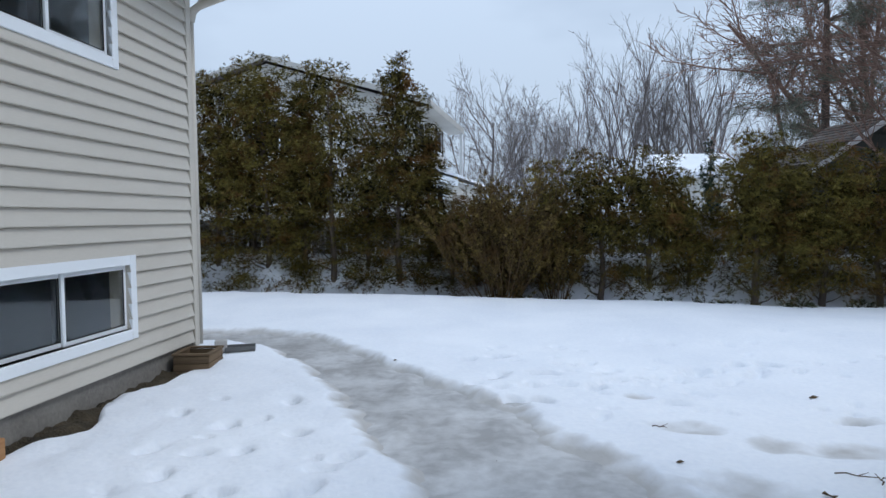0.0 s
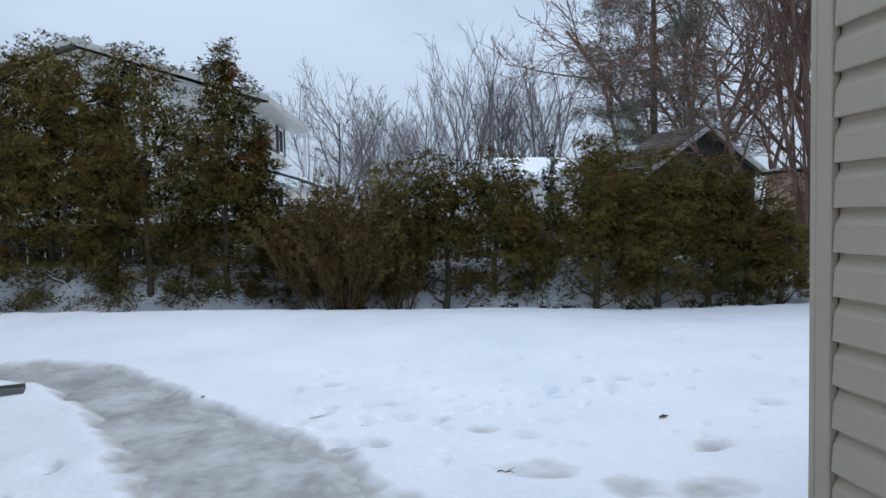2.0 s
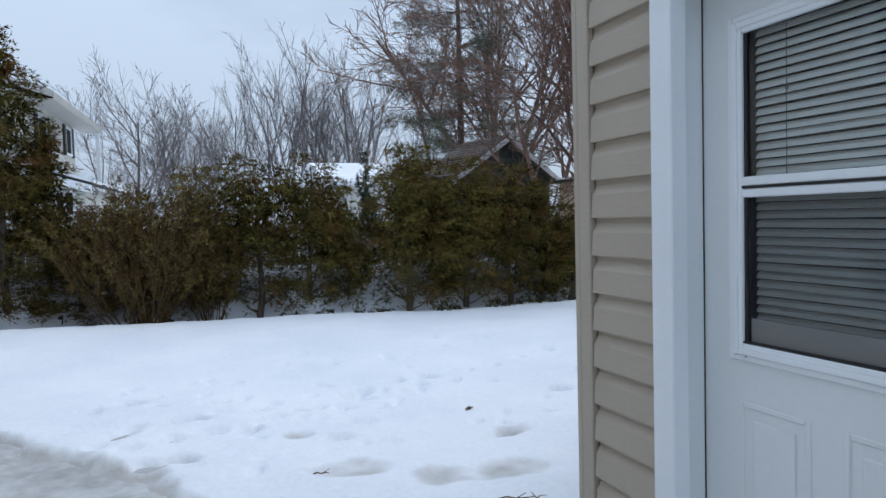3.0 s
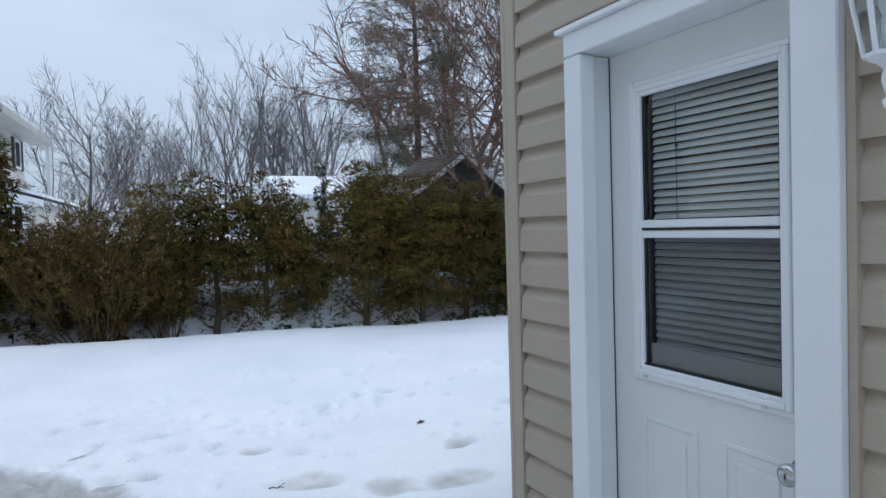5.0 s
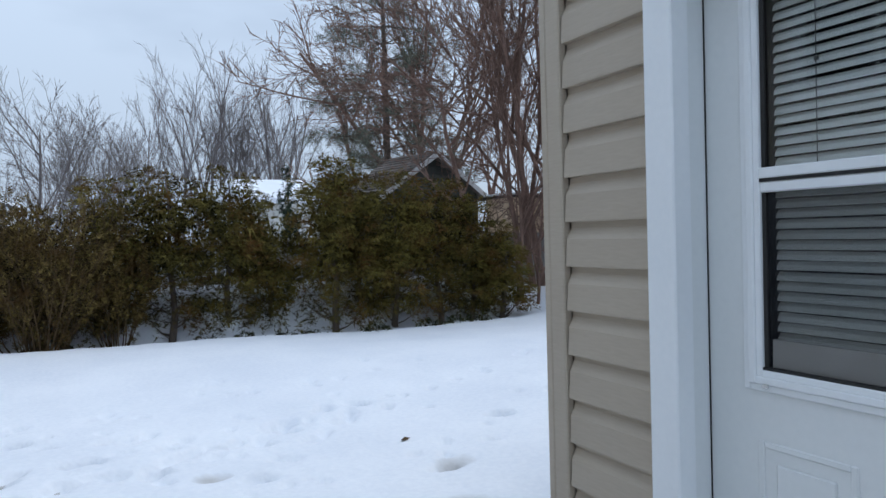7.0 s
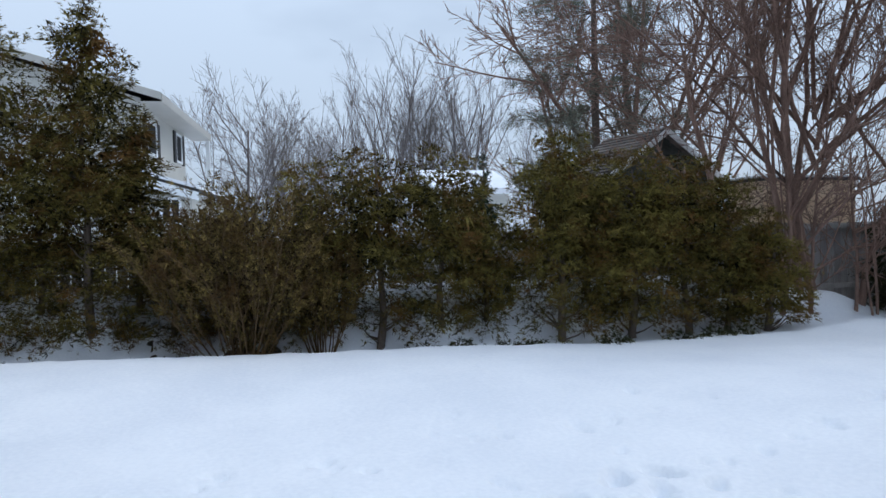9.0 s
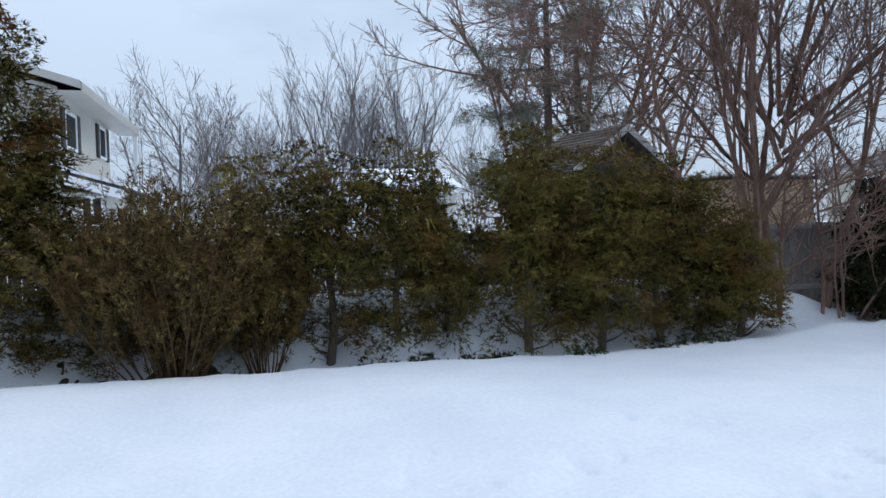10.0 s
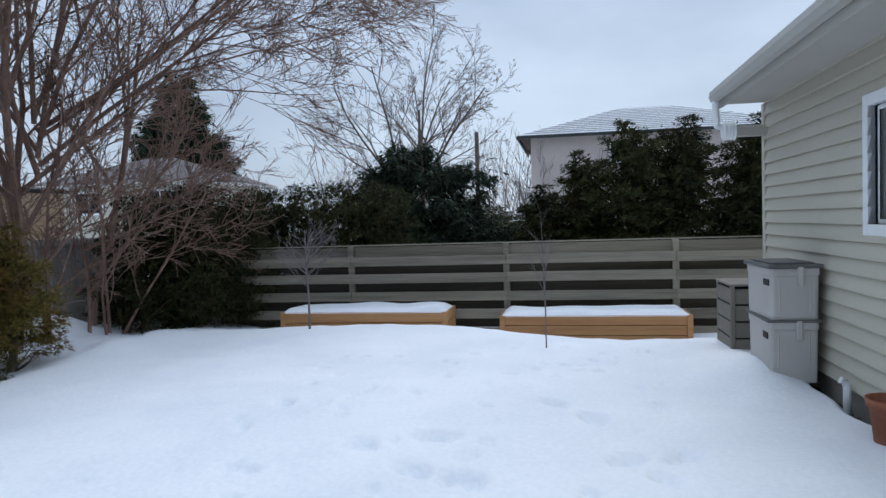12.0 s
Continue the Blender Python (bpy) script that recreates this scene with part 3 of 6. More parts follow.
def slider_window(name, at, turn, width, z0, z1, label, mull=0.5, sill=True):
    """A white sliding window with two panes, set in a wall hole; face looks to local -y."""
    base = thing(name, label, "window", (at[0], at[1], 0), turn, kind="structure")
    f = 0.085
    trim = boxes((-f, 0, -0.035, 0.06, z0 - f, z1 + f), (width, width + f, -0.035, 0.06, z0 - f, z1 + f), (0, width, -0.035, 0.06, z1, z1 + f), (0, width, -0.035, 0.06, z0 - f, z0), bevel=0.004)
    part("window_frame", trim, WHITE, base, "white vinyl frame")
    m = width * mull
    for a, b, off in ((0.0, m + 0.02, 0.035), (m - 0.02, width, 0.012)):
        s = 0.035
        sash = part("sash", boxes((a, a + s, off, off + 0.022, z0, z1), (b - s, b, off, off + 0.022, z0, z1), (a + s, b - s, off, off + 0.022, z1 - s, z1), (a + s, b - s, off, off + 0.022, z0, z0 + s), bevel=0.003), WHITE, base)
        p = part("pane", boxes((a + s, b - s, off + 0.008, off + 0.014, z0 + s, z1 - s)), GLASS, sash)
        p.visible_shadow = False
        part("gasket", boxes((a + s, a + s + 0.008, off - 0.001, off + 0.006, z0 + s, z1 - s), (b - s - 0.008, b - s, off - 0.001, off + 0.006, z0 + s, z1 - s), (a + s + 0.008, b - s - 0.008, off - 0.001, off + 0.006, z0 + s, z0 + s + 0.008)), GASKET, sash)
    # dim room behind the panes, its blue lining imitating reflections in the glass
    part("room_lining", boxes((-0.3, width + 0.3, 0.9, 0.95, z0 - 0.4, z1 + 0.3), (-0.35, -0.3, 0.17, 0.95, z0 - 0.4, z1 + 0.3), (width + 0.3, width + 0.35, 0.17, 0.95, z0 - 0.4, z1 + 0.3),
                              (-0.3, width + 0.3, 0.17, 0.9, z0 - 0.45, z0 - 0.4), (-0.3, width + 0.3, 0.17, 0.9, z1 + 0.3, z1 + 0.35)), ROOM_REFLECTION, base)
    return base


slider_window("window_1", (5.50, BACK_Y), 180, 1.735, 1.365, 2.225, "white sliding window in the back wall of the house")

# neighbouring raised house with basement window
NX, NY = -3.15, 6.5
clad_wall("wall_neighbour", (NX, -3.0), 90, NY + 3.0, 0.166, 3.78, [(3.64 + 3.0, 5.32 + 3.0, 0.475, 1.005), (3.70 + 3.0, 5.17 + 3.0, 2.665, 3.40)], LAP, SIDING_BEIGE,
          "beige vinyl lap siding side wall of the house", foot=-0.5, stop=0.075)
clad_wall("wall_neighbour_back", (NX, NY), 180, 7.0, 0.166, 3.78, [], LAP, SIDING_BEIGE, "beige vinyl lap siding back wall of the house", foot=-0.5).location.x = NX - 0.165
corner_post("corner_trim", NX, NY, 0.12, 3.78, 1, 1, SIDING_BEIGE, "beige vinyl corner post")
slider_window("window_2", (NX, 3.64), 90, 1.68, 0.475, 1.005, "white basement sliding window low in a beige wall", mull=0.53)
slider_window("window_3", (NX, 3.70), 90, 1.47, 2.665, 3.40, "white upper sliding window in a beige wall", mull=0.53)


def neighbour_roof():
    base = thing("roof_neighbour", "shingled roof with beige eaves over the house", "roof", (0, 0, 0), kind="structure")
    part("soffit", boxes((NX - 0.1, NX + 0.50, -3.5, NY + 0.4, 3.78, 3.81)), SOFFIT, base)
    part("fascia", boxes((NX + 0.50, NX + 0.53, -3.5, NY + 0.4, 3.75, 3.93), bevel=0.004), SIDING_BEIGE, base)
    V = []
    for y in (-3.5, NY + 0.42):
        V += [(NX + 0.55, y, 3.88), (NX + 0.55, y, 3.95), (NX - 7.0, y, 6.3), (NX - 7.0, y, 6.2)]
    part_py("slope", V, [(0, 4, 5, 1), (1, 5, 6, 2), (2, 6, 7, 3), (3, 7, 4, 0), (0, 1, 2, 3), (7, 6, 5, 4)], SHINGLE_GREY, base)


neighbour_roof()
spout = thing("corner_downspout", "beige downspout elbow at the corner of the house", "downspout", (0, 0, 0))
pipe("elbow", [(NX + 0.0, NY + 0.09, 3.34), (NX + 0.03, NY + 0.09, 3.44), (NX + 0.12, NY + 0.09, 3.50), (NX + 0.44, NY + 0.09, 3.60), (NX + 0.52, NY + 0.09, 3.70)], 0.045, SIDING_BEIGE, spout)
pipe("drop", [(NX + 0.0, NY + 0.09, 0.12), (NX + 0.0, NY + 0.09, 3.34)], 0.036, SIDING_BEIGE, spout)


# plain walls that close both houses behind the walk
tagged(part("wall_south", boxes((SIDE_X + 0.17, FAR_X - 0.17, -3.34, -3.20, -0.4, 2.67)), SIDING_GREEN), "plain grey-green end wall of the house", "wall", kind="structure")
tagged(part("wall_neighbour_south", boxes((-10.2, NX - 0.17, -3.16, -3.0, -0.4, 3.78)), SIDING_BEIGE), "plain beige end wall of the house", "wall", kind="structure")
tagged(part("wall_neighbour_west", boxes((-10.36, -10.21, -3.16, NY, -0.4, 3.78)), SIDING_BEIGE), "plain beige far wall of the house", "wall", kind="structure")


def gable_fill(name, pts, axis_x, near, far, material, label):
    """A thin wall piece between wall top and roof slope; pts are (across, z)."""
    V = [(k, a, z) if axis_x else (a, k, z) for k in (near, far) for a, z in pts]
    n = len(pts)
    F = [tuple(range(n)), tuple(range(2 * n - 1, n - 1, -1))] + [(k, (k + 1) % n, n + (k + 1) % n, n + k) for k in range(n)]
    tagged(part_py(name, V, F, material), label, "wall", kind="structure")


gable_fill("gable_west", [(-3.0, 2.672), (2.69, 2.672), (2.69, 2.85), (-3.0, 4.44)], True, SIDE_X + 0.02, SIDE_X + 0.16, SIDING_TAUPE, "taupe gable wall under the roof")
gable_fill("gable_east", [(-3.0, 2.672), (2.69, 2.672), (2.69, 2.85), (-3.0, 4.44)], True, FAR_X - 0.16, FAR_X - 0.02, SIDING_GREEN, "grey-green gable wall under the roof")
gable_fill("gable_neighbour", [(NX - 7.0, 3.785), (NX - 0.02, 3.785), (NX - 0.02, 4.02), (NX - 7.0, 6.18)], False, NY - 0.16, NY - 0.02, SIDING_BEIGE, "beige gable wall under the roof")


# ---- the back door ----
def back_door():
    """White half-glazed door; local u runs along -y from the hinge side, the face looks to -x."""
    base = thing("door_1", "closed white steel back door with half-height window and blind", "door", (SIDE_X + 0.085, DOOR_Y1 - 0.004, 0), -90, kind="structure")
    w, z0, z1 = DOOR_Y1 - DOOR_Y0 - 0.008, 0.062, DOOR_TOP - 0.006
    l0, l1, b0, b1 = 0.104, 0.704, 1.005, 1.955
    part("slab", boxes((0, l0 + 0.02, 0, 0.045, z0, z1), (l1 - 0.02, w, 0, 0.045, z0, z1), (l0 + 0.02, l1 - 0.02, 0, 0.045, b1 - 0.02, z1), (l0 + 0.02, l1 - 0.02, 0, 0.045, z0, b0 + 0.02)), DOOR_WHITE, base)
    # glazing frame in three steps
    for inset, proud in ((0.0, 0.010), (0.018, 0.018), (0.034, 0.012)):
        a, b, c, d, s = l0 + inset, l1 - inset, b0 + inset, b1 - inset, 0.018 if inset < 0.03 else 0.016
        part("glazing_bead", boxes((a, a + s, -proud, 0.002, c, d), (b - s, b, -proud, 0.002, c, d), (a + s, b - s, -proud, 0.002, d - s, d), (a + s, b - s, -proud, 0.002, c, c + s), bevel=0.003), WHITE, base)
    g0, g1, h0, h1 = l0 + 0.05, l1 - 0.05, b0 + 0.05, b1 - 0.05
    mid = 1.485
    part("meeting_rail", boxes((g0, g1, -0.014, 0.012, mid + 0.006, mid + 0.03), (g0, g1, -0.010, 0.014, mid - 0.026, mid - 0.002), bevel=0.003), WHITE, base)
    part("gasket", boxes((g0, g1, -0.011, 0.0, mid - 0.002, mid + 0.006), (g0, g1, -0.009, 0.0, h0, h0 + 0.006)), GASKET, base)
    p = part("pane", boxes((g0, g1, 0.004, 0.008, mid + 0.03, h1)), GLASS, base)
    p.visible_shadow = False
    p = part("pane", boxes((g0, g1, 0.016, 0.020, h0, mid - 0.02)), GLASS, base)
    p.visible_shadow = False
    part("insect_screen", boxes((g0, g1, 0.002, 0.003, h0 + 0.006, mid - 0.026)), SCREEN, base, "dark insect screen")
    part("screen_frame", boxes((g0, g0 + 0.010, -0.002, 0.006, h0 + 0.006, h1), (g1 - 0.006, g1, -0.004, 0.006, h0 + 0.006, h1)), GASKET, base, "black screen frame")
    part("sash_rail", boxes((g0 + 0.016, g1 - 0.006, 0.006, 0.014, h0 + 0.006, h0 + 0.07)), RESIN, base, "grey lower sash rail")
    # venetian blind
    slat = None
    z = h0 + 0.05
    while z < h1 + 0.01:
        if slat is None:
            V = []
            for u in (g0 + 0.012, g1 + 0.02):
                V += [(u, 0.030, -0.0104), (u, 0.034, 0.0005), (u, 0.0425, 0.0090), (u, 0.0435, 0.0080), (u, 0.036, -0.0008), (u, 0.032, -0.0112)]
            F = [(k, 6 + k, 6 + (k + 1) % 6, (k + 1) % 6) for k in range(6)] + [tuple(range(6)), tuple(range(11, 5, -1))]
            slat = part_py("blind_slat", V, F, BLIND, base)
            slat.location.z = z
        else:
            ob = new("blind_slat", slat.data)
            ob.parent, ob.location = base, (0, 0, z)
            ob.rotation_euler = (random.uniform(-0.02, 0.02), random.uniform(-0.004, 0.004), 0)
        z += 0.0235
    part("blind_cord", boxes((g0 + 0.115, g0 + 0.1165, 0.026, 0.0275, mid + 0.02, h1), (g0 + 0.112, g0 + 0.120, 0.025, 0.030, mid + 0.25, mid + 0.258)), RESIN_DARK, base)
    # added near-black sheet that paints the shaded gaps between the slats
    part("blind_shade_sheet", boxes((g0 - 0.02, g1 + 0.02, 0.062, 0.070, h0 - 0.02, h1 + 0.02)), DARK, base)
    # raised panels under the glass
    for a, b in ((0.135, 0.365), (0.455, 0.685)):
        c, d = 0.28, 0.89
        bm = bmesh.new()
        for inset, proud in ((0.0, 0.005),):
            t = 0.016
            box(bm, a + inset, a + inset + t, -proud, 0.001, c + inset, d - inset, bevel=0.003)
            box(bm, b - inset - t, b - inset, -proud, 0.001, c + inset, d - inset, bevel=0.003)
            box(bm, a + inset + t, b - inset - t, -proud, 0.001, d - inset - t, d - inset, bevel=0.003)
            box(bm, a + inset + t, b - inset - t, -proud, 0.001, c + inset, c + inset + t, bevel=0.003)
        box(bm, a + 0.046, b - 0.046, -0.005, 0.001, c + 0.046, d - 0.046, bevel=0.004)
        part("door_panel", bm, DOOR_WHITE, base)
    # latch
    knob = part("door_knob", lathe([(0.031, 0.0), (0.031, 0.008), (0.014, 0.012), (0.013, 0.030), (0.024, 0.038), (0.029, 0.050), (0.027, 0.062), (0.016, 0.067), (0.006, 0.068)], 24), CHROME, base, "chrome knob with keyhole", smooth=True)
    knob.matrix_basis = pose(0.705, 0.0, 0.88, 90, 0, 0)
    part("keyhole", boxes((-0.002, 0.002, -0.007, 0.007, 0.0675, 0.069)), GASKET, knob)
    for u in (0.16, 0.60):
        part("clip", boxes((u, u + 0.014, -0.021, -0.017, b0 + 0.012, b0 + 0.02)), CHROME, base)
    # unseen dark sheet added to close the space behind the door
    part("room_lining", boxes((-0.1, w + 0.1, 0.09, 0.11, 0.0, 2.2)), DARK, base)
    return base


back_door()


def door_surround():
    base = thing("door_frame", "white painted wooden surround of the back door", "door frame", (0, 0, 0), kind="structure")
    fx, bx = SIDE_X - 0.058, SIDE_X + 0.14
    yl0, yl1, yr0, yr1 = DOOR_Y1 - 0.03, DOOR_Y1 + 0.06, DOOR_Y0 - 0.105, DOOR_Y0 + 0.008
    part("casing", boxes((fx, SIDE_X + 0.002, yl0, yl1, 0.03, 2.06), bevel=0.004), WHITE, base)
    part("casing", boxes((fx, SIDE_X + 0.002, yr0, yr1, 0.03, 2.06), bevel=0.004), WHITE, base)
    part("head_casing", boxes((fx, SIDE_X + 0.002, yr0, yl1, 2.063, 2.14), bevel=0.004), WHITE, base)
    part("drip_cap", boxes((fx - 0.022, SIDE_X + 0.0, yr0 - 0.02, yl1 + 0.02, 2.141, 2.158), bevel=0.003), WHITE, base)
    part("jamb", boxes((SIDE_X + 0.003, bx, DOOR_Y1 - 0.003, DOOR_Y1 + 0.018, 0.03, 2.062)), DOOR_WHITE, base)
    part("jamb", boxes((SIDE_X + 0.003, bx, DOOR_Y0 - 0.018, DOOR_Y0 + 0.003, 0.03, 2.062)), DOOR_WHITE, base)
    part("head_jamb", boxes((SIDE_X + 0.003, bx, DOOR_Y0 + 0.004, DOOR_Y1 - 0.004, 2.065, 2.085)), DOOR_WHITE, base)
    part("weather_strip", boxes((SIDE_X + 0.0815, SIDE_X + 0.0845, DOOR_Y1 - 0.006, DOOR_Y1 - 0.0035, 0.06, 2.06)), GASKET, base, "black weather strip")
    part("threshold", boxes((SIDE_X - 0.08, bx, DOOR_Y0, DOOR_Y1, 0.0, 0.055), bevel=0.004), CHROME, base, "worn metal threshold")
    part("channel", boxes((SIDE_X - 0.030, SIDE_X - 0.002, yl1 + 0.002, yl1 + 0.014, 0.06, 2.14), (SIDE_X - 0.034, SIDE_X - 0.002, yr0 - 0.022, yr0 - 0.002, 0.06, 2.14)), SIDING_TAUPE, base, "taupe vinyl channel")


door_surround()


def wall_lamp():
    """White carriage lantern on a bracket, beside the door."""
    base = thing("wall_lamp", "white metal carriage lantern with clear glass on siding", "lamp", (SIDE_X - 0.12, 1.175, 1.705))
    part("finial", lathe([(0.004, 0.0), (0.011, 0.008), (0.013, 0.018), (0.006, 0.028), (0.010, 0.040), (0.014, 0.055), (0.013, 0.068), (0.010, 0.078), (0.024, 0.090), (0.038, 0.097), (0.041, 0.103)], 20), WHITE, base, smooth=True)
    n = 6
    rb, rt, zb, zt = 0.040, 0.072, 0.104, 0.28
    for k in range(n):
        a0, a1 = 2 * math.pi * k / n, 2 * math.pi * (k + 1) / n
        c = lambda a, r, z: Vector((r * math.cos(a), r * math.sin(a), z))
        V, F = [], []
        tube(V, F, [c(a0, rb, zb), c(a0, rt, zt)], [0.0055, 0.0055], 5)
        part_py("bar", V, F, WHITE, base)
        V, F = [], []
        tube(V, F, [c(a0, rb, zb), c(a1, rb, zb)], [0.006, 0.006], 5)
        part_py("rail", V, F, WHITE, base)
        V, F = [], []
        tube(V, F, [c(a0, rt, zt), c(a1, rt, zt)], [0.007, 0.007], 5)
        part_py("rail", V, F, WHITE, base)
        p = part_py("glass_pane", [c(a0, rb, zb), c(a1, rb, zb), c(a1, rt, zt), c(a0, rt, zt)] + [c(a0, rb - 0.003, zb), c(a1, rb - 0.003, zb), c(a1, rt - 0.003, zt), c(a0, rt - 0.003, zt)],
                    [(0, 1, 2, 3), (7, 6, 5, 4), (0, 4, 5, 1), (1, 5, 6, 2), (2, 6, 7, 3), (3, 7, 4, 0)], GLASS, base, "clear bevelled glass")
        p.visible_shadow = False
    part("roof_cap", lathe([(0.086, 0.28), (0.088, 0.29), (0.062, 0.325), (0.036, 0.355), (0.018, 0.37), (0.010, 0.40), (0.004, 0.41)], 6), WHITE, base)
    part("candle", lathe([(0.014, 0.104), (0.014, 0.17), (0.011, 0.175), (0.018, 0.195), (0.018, 0.225), (0.006, 0.25)], 12), WHITE, base, smooth=True)
    part("arm", boxes((0.0, 0.12, -0.008, 0.008, 0.085, 0.105), bevel=0.004), WHITE, base)
    part("back_plate", boxes((0.108, 0.122, -0.055, 0.055, -0.02, 0.13), bevel=0.008), WHITE, base)
    return base


wall_lamp()
box_ob = thing("outlet_cover", "white weatherproof outlet cover on the siding", "outlet", (SIDE_X - 0.03, 1.165, 1.625))
part("plate", boxes((0.0, 0.03, -0.05, 0.05, 0.0, 0.075), bevel=0.006), WHITE, box_ob)
part("socket", boxes((-0.004, 0.002, -0.014, 0.014, 0.03, 0.05), bevel=0.001), RESIN, box_ob, "grey socket face")


# ---- things by the neighbouring house ----
def wooden_box():
    base = thing("planter_box", "old wooden planter box with rope edge by the wall", "planter", (-2.95, 6.14, -0.09), 6)
    w, d, h = 0.165, 0.40, 0.215
    for i in range(3):
        z0 = i * h / 3
        z1 = z0 + h / 3 - 0.006
        part("board", boxes((-w, w, -d / 2, -d / 2 + 0.02, z0, z1), bevel=0.003), BOX_WOOD, base)
        part("board", boxes((-w, w, d / 2 - 0.02, d / 2, z0, z1), bevel=0.003), BOX_WOOD, base)
        part("board", boxes((w - 0.022, w - 0.002, -d / 2 + 0.022, d / 2 - 0.022, z0, z1), bevel=0.003), BOX_WOOD, base)
        part("board", boxes((-w + 0.002, -w + 0.022, -d / 2 + 0.022, d / 2 - 0.022, z0, z1), bevel=0.003), BOX_WOOD, base)
    part("rim", boxes((-w - 0.012, w + 0.012, -d / 2 - 0.012, -d / 2 + 0.03, h, h + 0.02), (-w - 0.012, w + 0.012, d / 2 - 0.03, d / 2 + 0.012, h, h + 0.02), (w - 0.03, w + 0.012, -d / 2 + 0.032, d / 2 - 0.032, h, h + 0.02), (-w - 0.012, -w + 0.03, -d / 2 + 0.032, d / 2 - 0.032, h, h + 0.02), bevel=0.003), BOX_WOOD, base)
    part("soil", boxes((-w + 0.02, w - 0.02, -d / 2 + 0.02, d / 2 - 0.02, 0.02, h - 0.05)), SOIL, base)
    return base


wooden_box()
spl = thing("downspout_extension", "dark grey flat downspout extension lying in snow", "downspout", (-2.78, 6.75, 0.02), 20)
part("trough", boxes((-0.16, 0.14, -0.09, 0.09, 0.0, 0.012), (-0.16, 0.14, -0.09, -0.075, 0.012, 0.05), (-0.16, 0.14, 0.075, 0.09, 0.012, 0.05), bevel=0.003), RESIN_DARK, spl)
part("elbow", boxes((-0.26, -0.14, -0.05, 0.05, 0.0, 0.12), bevel=0.01), RESIN, spl)
stake = thing("wooden_post", "orange-brown wooden bed edging post in the soil", "post", (-3.0, 3.62, -0.25))
part("post", boxes((-0.045, 0.045, -0.045, 0.045, 0.0, 0.36), bevel=0.006), CEDAR_WOOD, stake)
part("rail", boxes((-0.02, 0.02, -1.4, -0.046, 0.20, 0.34), bevel=0.004), CEDAR_WOOD, stake)


# ---- along the back wall ----
def resin_box(z, turn, lid):
    base = thing("storage_box", "grey resin storage box with side grip and latch" + (", lid on" if lid else ", stacked under another"), "storage box", (6.62, 3.005, z), turn, group="stacked storage boxes")
    w, d, h = 0.34, 0.20, 0.44
    V, F = [], []
    rings = [(0.965, 0.0 if lid else -0.08), (0.975, 0.02), (0.99, h - 0.07), (0.985, h - 0.065), (1.02, h - 0.06), (1.02, h)]
    for s, zz in rings:
        for cx, cy in ((1, 1), (-1, 1), (-1, -1), (1, -1)):
            for a in range(4):
                t = math.atan2(cy, cx) - math.pi / 4 + a * math.pi / 6
                V.append((cx * (w * s - 0.035) + 0.035 * math.cos(t), cy * (d * s - 0.035) + 0.035 * math.sin(t), zz))
    n = 16
    for i in range(len(rings) - 1):
        F += [(i * n + k, i * n + (k + 1) % n, (i + 1) * n + (k + 1) % n, (i + 1) * n + k) for k in range(n)]
    F += [tuple(reversed(range(n))), tuple((len(rings) - 1) * n + k for k in range(n))]
    part_py("body", V, F, RESIN, base)
    part("grip", boxes((-0.30, -0.16, d * 1.0 - 0.006, d * 1.0 + 0.008, h - 0.15, h - 0.095), bevel=0.004), GASKET, base, "black grip recess")
    for s in (-1, 1):
        part("rib", boxes((-w * 0.995, -w * 0.96, s * 0.124 - 0.006, s * 0.124 + 0.006, 0.05, h - 0.09), bevel=0.003), RESIN, base)
    part("latch", boxes((-w * 1.02 - 0.022, -w * 1.02 + 0.004, -0.06, -0.015, h - 0.15, h + 0.015), bevel=0.005), RESIN, base, "moulded latch")
    if lid:
        part("lid", boxes((-w - 0.025, w + 0.025, -d - 0.025, d + 0.025, h, h + 0.035), (-w + 0.03, w - 0.03, -d + 0.03, d - 0.03, h + 0.036, h + 0.05), bevel=0.008), RESIN_DARK, base, "dark grey lid")
    else:
        part("rim", boxes((-w - 0.02, w + 0.02, -d - 0.02, d + 0.02, h + 0.001, h + 0.024), bevel=0.006), RESIN_DARK, base, "dark grey lid edge")
    return base


resin_box(0.08, 0, False)
resin_box(0.545, 2, True)


def slatted_crate():
    base = thing("slatted_bin", "taupe slatted plastic garden bin against the boxes", "garden bin", (7.945, 2.86, -0.2))
    for i in range(5):
        z0 = i * 0.178
        part("slat", boxes((-0.32, 0.32, 0.33, 0.355, z0, z0 + 0.16), bevel=0.005), CRATE, base)
        part("slat", boxes((-0.345, -0.32, -0.12, 0.325, z0, z0 + 0.16), bevel=0.005), CRATE, base)
    part("corner", boxes((-0.36, -0.315, 0.32, 0.365, 0, 0.90), bevel=0.004), CRATE, base)
    part("corner", boxes((0.30, 0.34, 0.30, 0.36, 0, 0.90), bevel=0.004), CRATE, base)
    # solid near-black block stands in for the shade behind the slats
    part("inside", boxes((-0.31, 0.31, -0.12, 0.32, 0.0, 0.86)), DARK, base)
    part("lid", boxes((-0.36, 0.34, -0.12, 0.37, 0.901, 0.925), bevel=0.005), CRATE, base)


slatted_crate()
pp = thing("vent_pipe", "short white plastic vent pipe by the wall", "pipe", (5.72, 2.80, 0.0))
pipe("pipe", [(0, 0, -0.12), (0, 0, 0.10), (0, 0.015, 0.14), (0, 0.05, 0.16)], 0.03, WHITE, pp)
pot = thing("clay_pot", "weathered terracotta pot lying by the wall", "pot", (4.74, 2.89, 0.16), 0)
